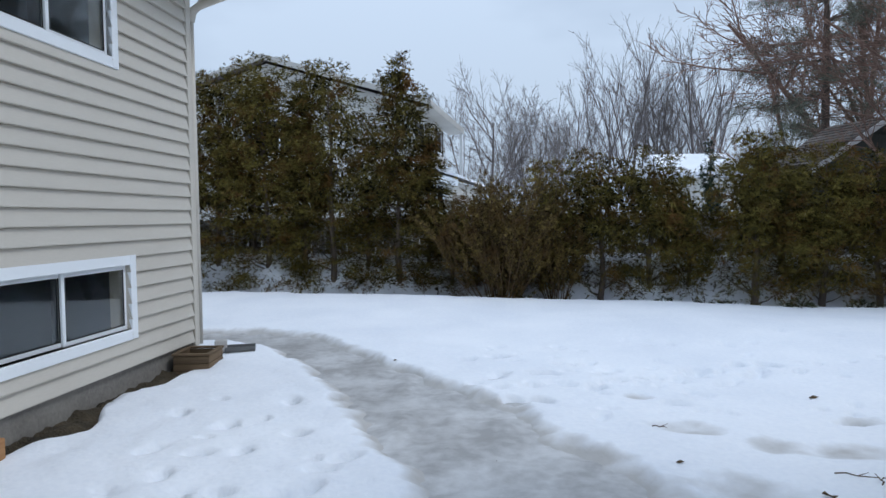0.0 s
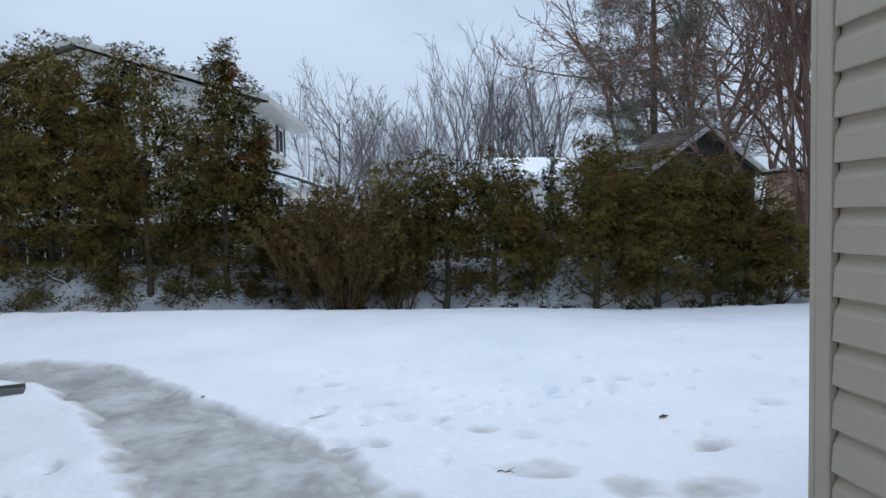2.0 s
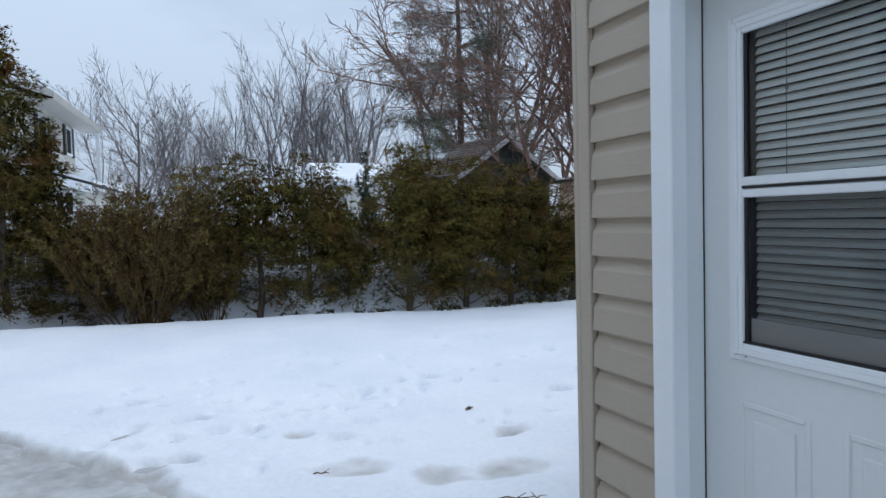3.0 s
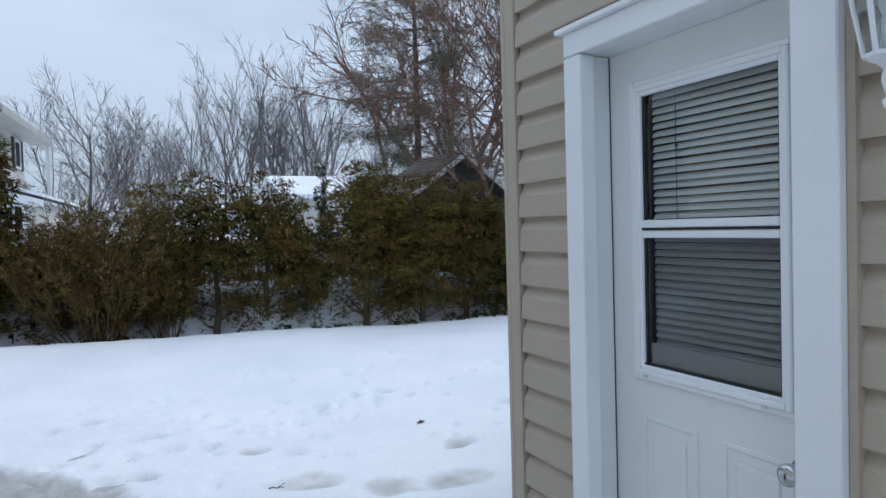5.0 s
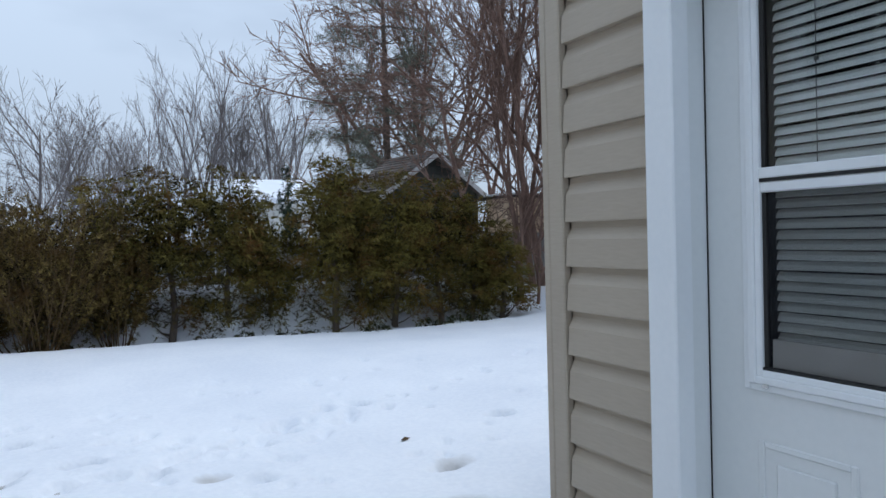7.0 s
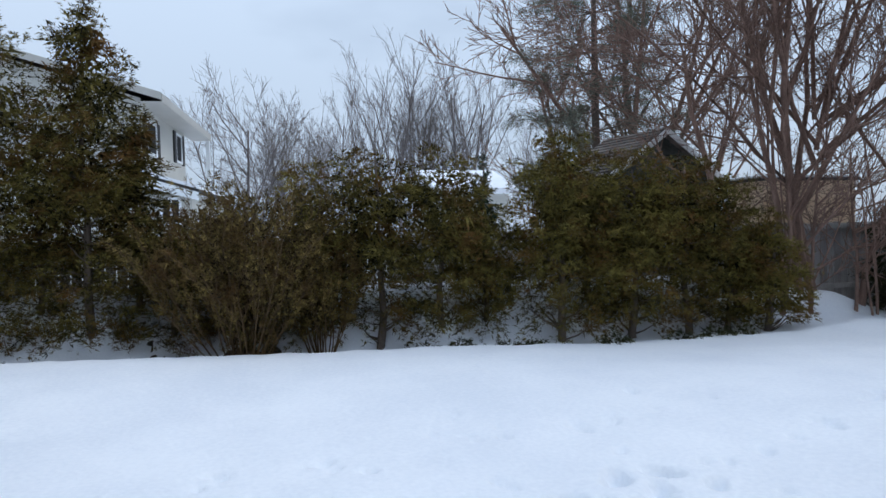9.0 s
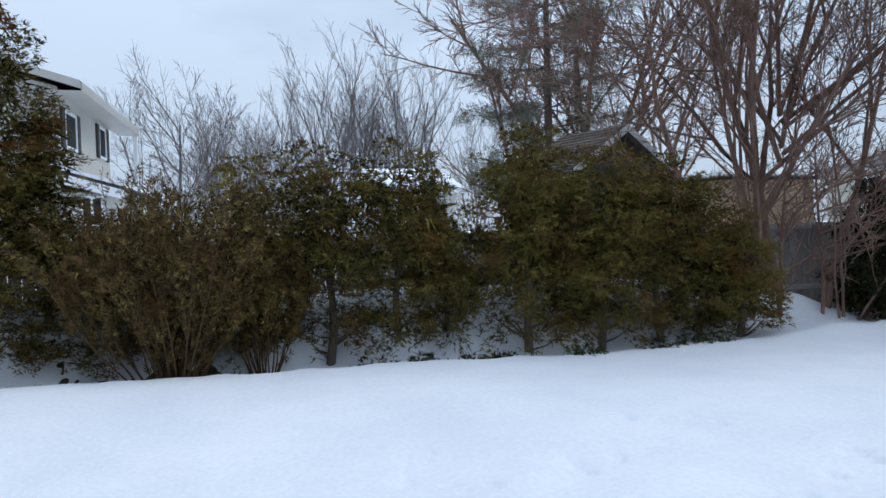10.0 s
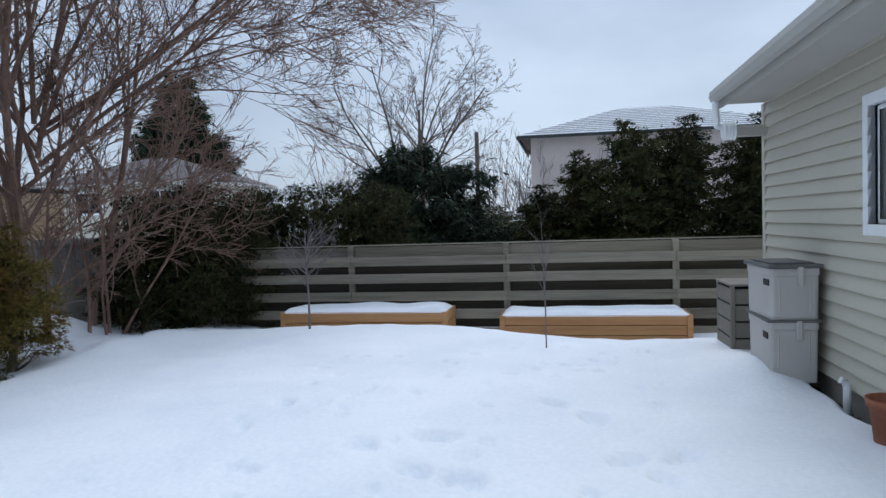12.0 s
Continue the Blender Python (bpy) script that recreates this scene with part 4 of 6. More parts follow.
part("pot", lathe([(0.08, -0.32), (0.10, -0.31), (0.14, 0.06), (0.16, 0.06), (0.165, 0.11), (0.15, 0.11), (0.12, -0.10)], 24), TERRACOTTA, pot, smooth=True)


# ---- board fence and raised beds ----
def board_fence():
    x = 11.2
    base = thing("board_fence", "weathered horizontal board fence, boards on both faces", "fence", (0, 0, 0))
    ends = [0.6, 3.22, 5.88, 8.52, 10.9]
    for y in ends:
        part("post", boxes((x - 0.03, x + 0.06, y - 0.05, y + 0.05, -0.8, 1.09), bevel=0.006), FENCE_WOOD, base)
    for a, b in zip(ends[:-1], ends[1:]):
        for z, side in ((0.98, 1), (0.825, -1), (0.67, 1), (0.535, -1), (0.38, 1), (0.23, -1), (0.08, 1), (-0.07, -1), (-0.22, 1), (-0.36, -1)):
            h = 0.078 if side < 0 else 0.085
            xx = x - 0.058 if side < 0 else x + 0.062
            sag = random.uniform(-0.008, 0.008)
            # far-face boards below the top one carry their shade as darker colour
            ob = part("fence_board", boxes((xx, xx + 0.026, a + 0.004, b - 0.004, z - h, z + h), bevel=0.003), FENCE_WOOD if side < 0 or z > 0.9 else FENCE_SHADED, base, "" if side < 0 or z > 0.9 else "brown board on the far face, darkened by painted shade")
            ob.location.z = sag
    for a, b in zip(ends[:-1], ends[1:]):
        part("cap_board", boxes((x - 0.03, x + 0.04, a + 0.003, b - 0.003, 1.091, 1.11), bevel=0.003), FENCE_WOOD, base)
    return base


board_fence()


def raised_bed(y0, y1, z0, z1, x0, x1, turn, label):
    cx, cy = (x0 + x1) / 2, (y0 + y1) / 2
    base = thing("raised_bed", label, "raised bed", (cx, cy, z0), turn, group="raised beds by the fence")
    hx, hy, h = (x1 - x0) / 2, (y1 - y0) / 2, z1 - z0
    n = 3
    for i in range(n):
        a, b = i * h / n, (i + 1) * h / n - 0.008
        for sx in (-1, 1):
            part("board", boxes((*sorted((sx * hx, sx * (hx - 0.035))), -hy, hy, a, b), bevel=0.004), CEDAR_WOOD, base)
        for sy in (-1, 1):
            part("board", boxes((-hx + 0.037, hx - 0.037, *sorted((sy * hy, sy * (hy - 0.035))), a, b), bevel=0.004), CEDAR_WOOD, base)
    for sy in (-1, 1):
        part("corner_post", boxes((-hx - 0.018, -hx - 0.001, *sorted((sy * hy, sy * (hy - 0.08))), 0, h - 0.004), bevel=0.003), CEDAR_WOOD, base)
    part("soil", boxes((-hx + 0.04, hx - 0.04, -hy + 0.04, hy - 0.04, 0.02, h - 0.03)), SOIL, base)
    xs, ys = np.linspace(-hx - 0.01, hx + 0.01, 26), np.linspace(-hy + 0.02, hy - 0.01, 90)
    X, Y = np.meshgrid(xs, ys, indexing="ij")
    rim = np.minimum(ease(0, 0.10, hx + 0.01 - np.abs(X)), ease(0, 0.16, hy - np.abs(Y)))
    cap = sheet("snow_cap", xs, ys, h - 0.02 + rim * (0.072 + 0.016 * waves(X, Y, int(10 * y0), 6, 1.2)), SNOW)
    cap.matrix_basis = pose(cx, cy, z0, 0, 0, turn)
    tagged(cap, "rounded white snow layer on a raised bed", "snow", group="snow on raised beds")
    return base


raised_bed(6.72, 9.42, -0.40, 0.10, 10.25, 11.05, 0, "fresh cedar raised garden bed capped with snow")
raised_bed(3.14, 5.92, -0.42, 0.03, 10.25, 11.05, 0, "fresh cedar raised garden bed half buried in snow")


def back_plank_fence():
    base = thing("plank_fence", "grey upright plank fence behind the hedge", "fence", (0, 0, 0))
    shared = None
    x = -7.0
    while x < 12.4:
        if shared is None:
            shared = part("plank", boxes((0, 0.135, 13.25, 13.275, -0.5, 1.38), bevel=0.003), PLANK_GREY, base)
            shared.location.x = x
        else:
            ob = new("plank", shared.data)
            ob.parent, ob.location = base, (x, random.uniform(-0.006, 0.006), random.uniform(-0.015, 0.015))
        x += 0.145
    part("rail", boxes((-7.0, 12.4, 13.20, 13.245, 1.27, 1.36), (-7.0, 12.4, 13.20, 13.245, 0.2, 0.29), bevel=0.004), PLANK_GREY, base)


back_plank_fence()


# ---- trees and shrubs ----
def fronds(g, pos, out, length, width, leaflets=7, droop=0.25, flat=0.6):
    """Loose leaf triangles: one fan-shaped spray at every pos, pointing along out."""
    n = len(pos)
    d = out + g.normal(0, 0.35, (n, 3))
    d[:, 2] -= droop * g.random(n)
    d /= np.linalg.norm(d, axis=1, keepdims=True)
    r = g.normal(0, 1, (n, 3))
    r[:, 2] *= flat
    s = np.cross(d, r)
    s /= np.linalg.norm(s, axis=1, keepdims=True) + 1e-9
    nn = np.cross(d, s)
    L = length * g.uniform(0.6, 1.3, (n, 1))
    tris = []
    for k in range(leaflets):
        t = k / (leaflets - 1)
        side = 0.0 if k == leaflets - 1 else (1 if k % 2 else -1)
        base = pos + d * L * (0.75 * t)
        way = d * (0.75 if side else 1.0) + s * side * 0.75 + nn * g.normal(0, 0.22, (n, 1))
        ll = L * (0.62 - 0.25 * t)
        tip = base + way * ll
        tip[:, 2] -= 0.1 * ll[:, 0]
        w = np.cross(way, nn + g.normal(0, 0.5, (n, 3)))
        w /= np.linalg.norm(w, axis=1, keepdims=True) + 1e-9
        w *= width * L
        tris.append(np.stack([base + w * 0.5, base - w * 0.5, tip], 1))
    return np.concatenate(tris)


def fans(g, pos, out, length, lobes=7, droop=0.3, flat=0.6):
    """Flat, feathery fan sprays, one at every pos: vertices (n, 2 * lobes + 2, 3)."""
    n = len(pos)
    d = out + g.normal(0, 0.38, (n, 3))
    d[:, 2] -= droop * g.random(n)
    d /= np.linalg.norm(d, axis=1, keepdims=True)
    s = np.cross(d, g.normal(0, 1, (n, 3)) + np.array([0, 0, flat]))
    s /= np.linalg.norm(s, axis=1, keepdims=True) + 1e-9
    up = np.cross(s, d)
    L = length * g.uniform(0.55, 1.35, n)
    pts = [pos]
    for k in range(2 * lobes + 1):
        a = math.radians(-52 + 104 * k / (2 * lobes)) + g.normal(0, 0.06, n)
        tip = k % 2 == 1
        reach = (1.0 - 0.40 * abs(k - lobes) / lobes) * g.uniform(0.75, 1.15, n) if tip else g.uniform(0.22, 0.34, n)
        if not tip:
            a = a * 0.9
        p = pos + (d * np.cos(a)[:, None] + s * np.sin(a)[:, None]) * (L * reach)[:, None]
        p += up * (L * g.normal(0, 0.07, n))[:, None]
        p[:, 2] -= 0.22 * L * reach ** 2
        pts.append(p)
    return np.stack(pts, 1)


def part_fans(name, fan, material, parent, label=""):
    n, m, _ = fan.shape
    lobes = (m - 2) // 2
    quads = np.array([(1 + 2 * k, 2 + 2 * k, 3 + 2 * k) for k in range(lobes)])
    idx = (np.arange(n)[:, None, None] * m + quads[None]).reshape(-1, 3).astype(np.int32)
    me = bpy.data.meshes.new(name)
    me.vertices.add(n * m)
    me.vertices.foreach_set("co", np.ascontiguousarray(fan, dtype=np.float32).ravel())
    me.loops.add(idx.size)
    me.loops.foreach_set("vertex_index", idx.ravel())
    me.polygons.add(len(idx))
    me.polygons.foreach_set("loop_start", np.arange(0, idx.size, 3, dtype=np.int32))
    me.update(calc_edges=True)
    me.materials.append(material)
    ob = new(name, me)
    ob.parent = parent
    return tagged(ob, label)


def cedar_crown(seed, height, radius, count, base=0.1, point=0.55, clumps=70, length=0.105, ragged=0.34, top=0.05, skirt=0.3):
    """Flat sprays along rising, drooping-tipped boughs: gaps stay open between the boughs, and the foot is thin."""
    g = np.random.default_rng(seed)
    boughs = int(clumps * 1.15)
    t = g.random(boughs) ** 1.12
    t = np.where((t < skirt) & (g.random(boughs) < 0.12), skirt + (1 - skirt) * g.random(boughs), t)
    ch = base + (height - base) * t
    env = radius * np.clip((1 - t) ** point * (0.72 + 0.5 * np.minimum(t * 4, 1)), top, 1.1)
    a = g.uniform(0, 2 * np.pi, boughs)
    tip_r = env * (1.08 - ragged * g.random(boughs) ** 0.7)
    lift = 0.25 + 0.45 * tip_r + 0.25 * t
    tip = np.stack([tip_r * np.cos(a), tip_r * np.sin(a), ch + 0.12 * g.random(boughs)], 1)
    root = np.stack([0.12 * tip[:, 0], 0.12 * tip[:, 1], np.maximum(0.1, ch - lift)], 1)
    wide = g.uniform(0.08, 0.16, boughs) * (0.75 + 0.35 * env / radius)
    wide = np.where(t < skirt, 0.8 * wide, wide)
    weight = wide * (0.3 + tip_r / radius) * np.where(t < skirt, 0.8, 1.0)
    pick = g.choice(boughs, count, p=weight / weight.sum())
    f = (0.22 + 0.80 * g.random(count) ** 0.62)[:, None]
    way = tip[pick] - root[pick]
    off = np.clip(g.normal(0, 1, (count, 3)), -1.9, 1.9) * (wide[pick][:, None] * (1.30 - 0.70 * f)) * np.array([1, 1, 0.42])
    pos = root[pick] + way * f + off
    pos[:, 2] += 0.14 * np.sin(np.pi * f[:, 0]) - 0.14 * f[:, 0] ** 4 * np.minimum(1, tip_r[pick] / 0.3)
    pos[:, 2] = np.clip(pos[:, 2], 0.05, height + 0.3)
    away = way / (np.linalg.norm(way, axis=1, keepdims=True) + 1e-9) + 0.7 * off / (wide[pick][:, None] + 1e-9) * 0.6
    away /= np.linalg.norm(away, axis=1, keepdims=True) + 1e-9
    # broad sprays deep inside, added to block light and darken the crown
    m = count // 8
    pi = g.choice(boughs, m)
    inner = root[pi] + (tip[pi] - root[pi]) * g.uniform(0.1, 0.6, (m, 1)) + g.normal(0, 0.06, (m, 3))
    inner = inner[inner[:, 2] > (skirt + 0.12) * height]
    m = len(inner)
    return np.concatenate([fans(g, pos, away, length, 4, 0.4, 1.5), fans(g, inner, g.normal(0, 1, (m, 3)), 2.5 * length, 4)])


def trunk_mesh(seed, height, r, limbs, reach, name, material, parent, sweep=0.05):
    """A tapered trunk with short rising limbs inside the crown."""
    g = random.Random(seed)
    V, F = [], []
    pts, p = [], Vector((0, 0, -0.35))
    for i in range(9):
        pts.append(p.copy())
        p = p + Vector((g.uniform(-sweep, sweep), g.uniform(-sweep, sweep), (height + 0.35) / 8))
    tube(V, F, pts, [r * (1 - 0.11 * i) for i in range(9)], 7)
    for _ in range(limbs):
        i = g.uniform(0.8, 7.2)
        k = int(i)
        s = pts[k].lerp(pts[k + 1], i - k)
        a = g.uniform(0, 6.28)
        ln = reach * g.uniform(0.5, 1.0) * (1 - 0.09 * i)
        d = Vector((math.cos(a), math.sin(a), g.uniform(0.1, 0.7)))
        tube(V, F, [s, s + d * ln * 0.5, s + d * ln + Vector((0, 0, ln * 0.15))], [r * 0.25, r * 0.16, r * 0.05], 4, cap=False)
    return part_py(name, V, F, material, parent, smooth=True)


def cedar(seed, height, radius, count, leaf, label, at, turn=0, group="", **k):
    base = thing("cedar_tree", label, "tree", at, turn, group)
    trunk_mesh(seed, height * 0.9, 0.05 + 0.02 * radius, 34, radius * 0.8, "trunk", BARK, base)
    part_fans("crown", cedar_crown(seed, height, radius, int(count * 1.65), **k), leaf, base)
    return base


def plant(first, seeds, x, y, z, turn, sx, sz, label=""):
    ob = copy_thing(seeds[first], pose(x, y, z, 0, 0, turn) @ Matrix.Diagonal((sx, sx, sz, 1)))
    if label:
        tagged(ob, label)
    return ob


HEDGE = "tall cedars along the yard"
LOW = "cedar hedge along the yard"
# tall cedars
tall = [cedar(101, 4.42, 0.98, 6000, CEDAR_LEAF, "tall olive-green cedar in a dense hedge", (-4.5, 12.2, -0.10), 0, HEDGE, clumps=120, point=0.20, base=0.1),
        cedar(102, 4.28, 0.78, 5600, CEDAR_LEAF, "tall olive-green cedar with loose pointed top", (-1.95, 12.1, -0.08), 0, HEDGE, clumps=110, point=0.42, base=0.1),
        cedar(103, 4.35, 0.92, 5500, CEDAR_LEAF, "tall olive-green cedar in a dense hedge", (-3.3, 12.25, -0.10), 0, HEDGE, clumps=120, point=0.24, base=0.1)]
plant(2, tall, -5.5, 12.3, -0.10, 70, 1.0, 0.97)
plant(2, tall, -4.95, 12.65, -0.10, 20, 1.0, 0.97)
plant(0, tall, -6.8, 12.3, -0.10, 160, 1.05, 0.96)
plant(1, tall, -3.85, 12.55, -0.10, 120, 0.95, 0.93, "tall olive-green cedar in a dense hedge")
plant(2, tall, -2.6, 12.5, -0.10, 200, 0.75, 0.74)
plant(0, tall, -8.2, 12.4, -0.10, 250, 1.05, 1.0)
plant(1, tall, -1.5, 12.45, -0.10, 300, 0.85, 0.72, "olive-green cedar in a dense hedge")
# low hedge
low = [cedar(111, 2.72, 0.72, 4000, CEDAR_LEAF, "bushy olive-green cedar in a thin hedge", (1.5, 12.0, -0.08), 0, LOW, clumps=80, point=0.24, base=0.05),
       cedar(112, 2.85, 0.88, 4800, CEDAR_LEAF, "bushy olive-green cedar in a thin hedge", (4.05, 11.8, -0.12), 0, LOW, clumps=95, point=0.24, base=0.05),
       cedar(113, 2.58, 0.80, 4200, CEDAR_LEAF, "bushy olive-green cedar in a thin hedge", (5.15, 11.75, -0.12), 0, LOW, clumps=85, point=0.24, base=0.05),
       cedar(114, 1.62, 0.60, 2800, CEDAR_LEAF, "low yellow-green cedar at the hedge end", (7.15, 11.55, -0.08), 0, LOW, clumps=55, point=0.35, base=0.05)]
plant(0, low, 2.35, 11.95, -0.09, 100, 0.98, 1.0)
plant(2, low, 0.55, 12.15, -0.08, 40, 0.85, 0.93)
plant(2, low, -0.3, 12.3, -0.08, 150, 0.85, 0.78)
plant(0, low, -1.0, 12.25, -0.08, 220, 0.85, 0.70)
plant(1, low, 6.0, 11.75, -0.12, 130, 0.92, 0.89)
plant(2, low, 4.65, 12.15, -0.10, 260, 0.95, 1.0)
plant(2, low, 6.65, 11.75, -0.10, 80, 0.80, 0.84)
plant(3, low, 3.0, 12.2, -0.08, 80, 0.85, 1.3, "short olive-green cedar in a thin hedge")
# dark cedars by the fence corner and behind the fence
DARKS = "dark cedars behind the board fence"
dark = [cedar(121, 2.55, 0.88, 5200, CEDAR_DARK, "dark green cedar shrub by the fence corner", (11.0, 11.2, -0.25), 0, DARKS, clumps=110, point=0.28, base=0.1, skirt=0.0),
        cedar(122, 3.75, 1.08, 6000, CEDAR_DARK, "tall dark cedar behind the board fence", (14.2, 2.6, -0.3), 0, DARKS, clumps=95, point=0.42, base=0.2, skirt=0.0, length=0.16)]
plant(0, dark, 10.3, 11.9, -0.2, 90, 0.9, 0.90)
plant(0, dark, 11.45, 10.55, -0.3, 170, 0.8, 0.95)
plant(0, dark, 10.75, 11.0, -0.2, 300, 0.7, 0.8)
plant(0, dark, 11.9, 12.2, -0.3, 200, 1.1, 1.0)
for i, (yy, s, zz) in enumerate(((1.2, 1.0, 1.0), (0.0, 1.05, 1.02), (3.6, 0.95, 0.98), (4.5, 0.85, 0.84), (5.35, 0.75, 0.66))):
    plant(1, dark, 14.2 + 0.3 * math.sin(i * 2.3), yy, -0.3, 57 * i, s, zz)
plant(0, dark, 19.0, 6.4, -0.2, 40, 1.0, 0.75, "dark cedar shrub far behind the board fence")
plant(0, dark, 22.0, 7.3, -0.2, 140, 1.1, 0.85, "dark cedar shrub far behind the board fence")
for i in range(5):
    plant(0, dark, 12.5, 8.3 + 0.62 * i, -0.3, 71 * i + 10, 0.85, 1.02, "clipped olive hedge cedar behind the board fence")


def conifer(seed, height, radius, tiers, per, leaf, name, label, at, length, width, base=0.3, droop=0.3, upper=1.0, kind_group=""):
    """A spruce or pine: whorls of limbs, each thick with needle sprays."""
    g = np.random.default_rng(seed)
    top = thing(name, label, "tree", at, 0, kind_group)
    pos, out = [], []
    V, F = [], []
    tube(V, F, [Vector((0, 0, -0.4)), Vector((0.03, 0.02, height * 0.5)), Vector((0, 0, height * 0.97))], [0.03 * radius + 0.07, 0.02 * radius + 0.04, 0.012], 7)
    for i in range(tiers):
        t = i / (tiers - 1)
        z = base + (height - base) * t
        reach = radius * ((1 - t) ** upper * 0.95 + 0.05)
        for _ in range(max(4, int(9 * (1 - 0.5 * t)))):
            a = g.uniform(0, 6.283)
            r = reach * g.uniform(0.6, 1.1)
            rise = g.uniform(-0.12, 0.25) * r
            end = np.array([r * math.cos(a), r * math.sin(a), rise])
            tube(V, F, [Vector((0, 0, z)), Vector((end[0] * 0.5, end[1] * 0.5, z + rise * 0.7)), Vector((end[0], end[1], z + rise))], [0.02, 0.013, 0.004], 4, cap=False)
            m = max(6, int(per * reach / radius))
            f = g.uniform(0.15, 1.0, m) ** 0.7
            p = np.stack([end[0] * f, end[1] * f, z + rise * f], 1) + g.normal(0, 0.07 * radius ** 0.5, (m, 3))
            o = np.tile(end / (np.linalg.norm(end) + 1e-9), (m, 1)) + g.normal(0, 0.5, (m, 3))
            pos.append(p)
            out.append(o / np.linalg.norm(o, axis=1, keepdims=True))
    part_py("trunk", V, F, BARK, top, smooth=True)
    if width:
        part_tris("crown", fronds(g, np.concatenate(pos), np.concatenate(out), length, width, 6, droop), leaf, top)
    else:
        part_fans("crown", fans(g, np.concatenate(pos), np.concatenate(out), length, 7, droop), leaf, top)
    return top


conifer(201, 3.3, 2.3, 17, 140, SPRUCE_LEAF, "spruce_tree", "rounded dark green spruce behind the board fence", (15.4, 8.1, -0.2), 0.28, 0, base=0.15, upper=0.33)
conifer(202, 9.8, 4.3, 34, 110, SPRUCE_LEAF, "spruce_tree", "tall cone-shaped dark spruce far behind the yard", (33.0, 24.6, -0.4), 0.6, 0, base=0.8, upper=0.78)
conifer(203, 12.0, 2.6, 19, 100, PINE_LEAF, "pine_tree", "tall loose grey-green pine behind the houses", (8.6, 19.8, -0.2), 0.27, 0.06, base=2.6, upper=0.38)
conifer(204, 3.9, 0.5, 10, 24, SPRUCE_LEAF, "spruce_tree", "small dark spruce tip above the hedge", (6.6, 23.5, -0.2), 0.2, 0, base=1.5, upper=0.9)


def grow(V, F, g, p, d, length, r, depth, spread, ratio, twigs, rise, thin, sides=6):
    """One limb and all that grows from it."""
    n = 5 if depth > 1 else 3 if depth else 2
    pts, rad = [p.copy()], [r]
    q, w = p.copy(), d.normalized()
    for i in range(n):
        w = (w + Vector((g.gauss(0, 0.08), g.gauss(0, 0.08), g.gauss(0, 0.06) + rise * 0.12))).normalized()
        q = q + w * (length / n)
        pts.append(q.copy())
        rad.append(max(thin, r * (1 - 0.62 * (i + 1) / n)) if depth > 0 else max(thin * 0.7, r * (1 - 0.7 * (i + 1) / n)))
    tube(V, F, pts, rad, max(3, sides), cap=False)
    if depth == 0:
        return
    for k in range(twigs[depth]):
        t = 0.25 + 0.75 * (k + g.random()) / twigs[depth]
        i = min(n - 1, int(t * n))
        s = pts[i].lerp(pts[i + 1], t * n - i)
        along = (pts[i + 1] - pts[i]).normalized()
        a = g.uniform(0, 6.283)
        u = along.orthogonal().normalized()
        side = u * math.cos(a) + along.cross(u) * math.sin(a)
        ang = radians(g.uniform(*spread))
        dd = along * math.cos(ang) + side * math.sin(ang)
        rr = max(thin, rad[i] * g.uniform(0.45, 0.68))
        grow(V, F, g, s, dd, length * g.uniform(*ratio) * (1.05 - 0.35 * t), rr, depth - 1, spread, ratio, twigs, rise, thin, sides - 1)


def bare_tree(seed, name, label, at, stems, depth, twigs, bark, spread=(22, 48), ratio=(0.45, 0.75), rise=0.35, thin=0.004, group="", category="tree"):
    """A leafless tree. stems: rows of (x, y, lean x, lean y, length, radius, and the height of the fork)."""
    g = random.Random(seed)
    base = thing(name, label, category, at, 0, group)
    for i, (sx, sy, lx, ly, ln, r, *up) in enumerate(stems):
        V, F = [], []
        grow(V, F, g, Vector((sx, sy, up[0] if up else -0.3)), Vector((lx, ly, 1)), ln, r, depth, spread, ratio, twigs, rise, thin)
        part_py("limb" if i else "trunk", V, F, bark, base, smooth=True)
    return base


# the big leafless maple and the thicket round it
bare_tree(301, "maple_tree", "big leafless maple with many spreading limbs and dense brown twigs", (9.02, 12.6, -0.1),
          [(0.0, 0.0, -0.02, 0.0, 7.0, 0.10), (-0.26, 0.02, -0.10, 0.02, 6.6, 0.085), (0.0, 0.02, 0.35, -0.10, 6.0, 0.046, 2.7), (-0.02, 0.0, -0.5, -0.05, 6.0, 0.046, 2.4), (0.02, -0.03, 0.15, -0.30, 6.0, 0.042, 3.0), (-0.02, 0.03, -0.2, -0.12, 6.0, 0.042, 3.2),
           (0.02, 0.0, 0.95, -0.35, 6.6, 0.042, 2.6), (-0.02, 0, -1.0, -0.2, 5.6, 0.038, 2.8), (0.0, -0.03, 0.8, -1.0, 6.4, 0.038, 3.0), (0.0, 0.03, 0.6, 0.2, 6.4, 0.038, 3.3), (0.0, 0.0, 1.3, -0.7, 6.0, 0.045, 3.1), (0.5, -0.3, 0.1, -0.05, 5.0, 0.07), (-0.9, -0.3, -0.1, 0.0, 5.2, 0.07)],
          4, [0, 6, 6, 7, 8], BARK_RED, spread=(18, 50), ratio=(0.42, 0.70), rise=0.16, thin=0.0065)
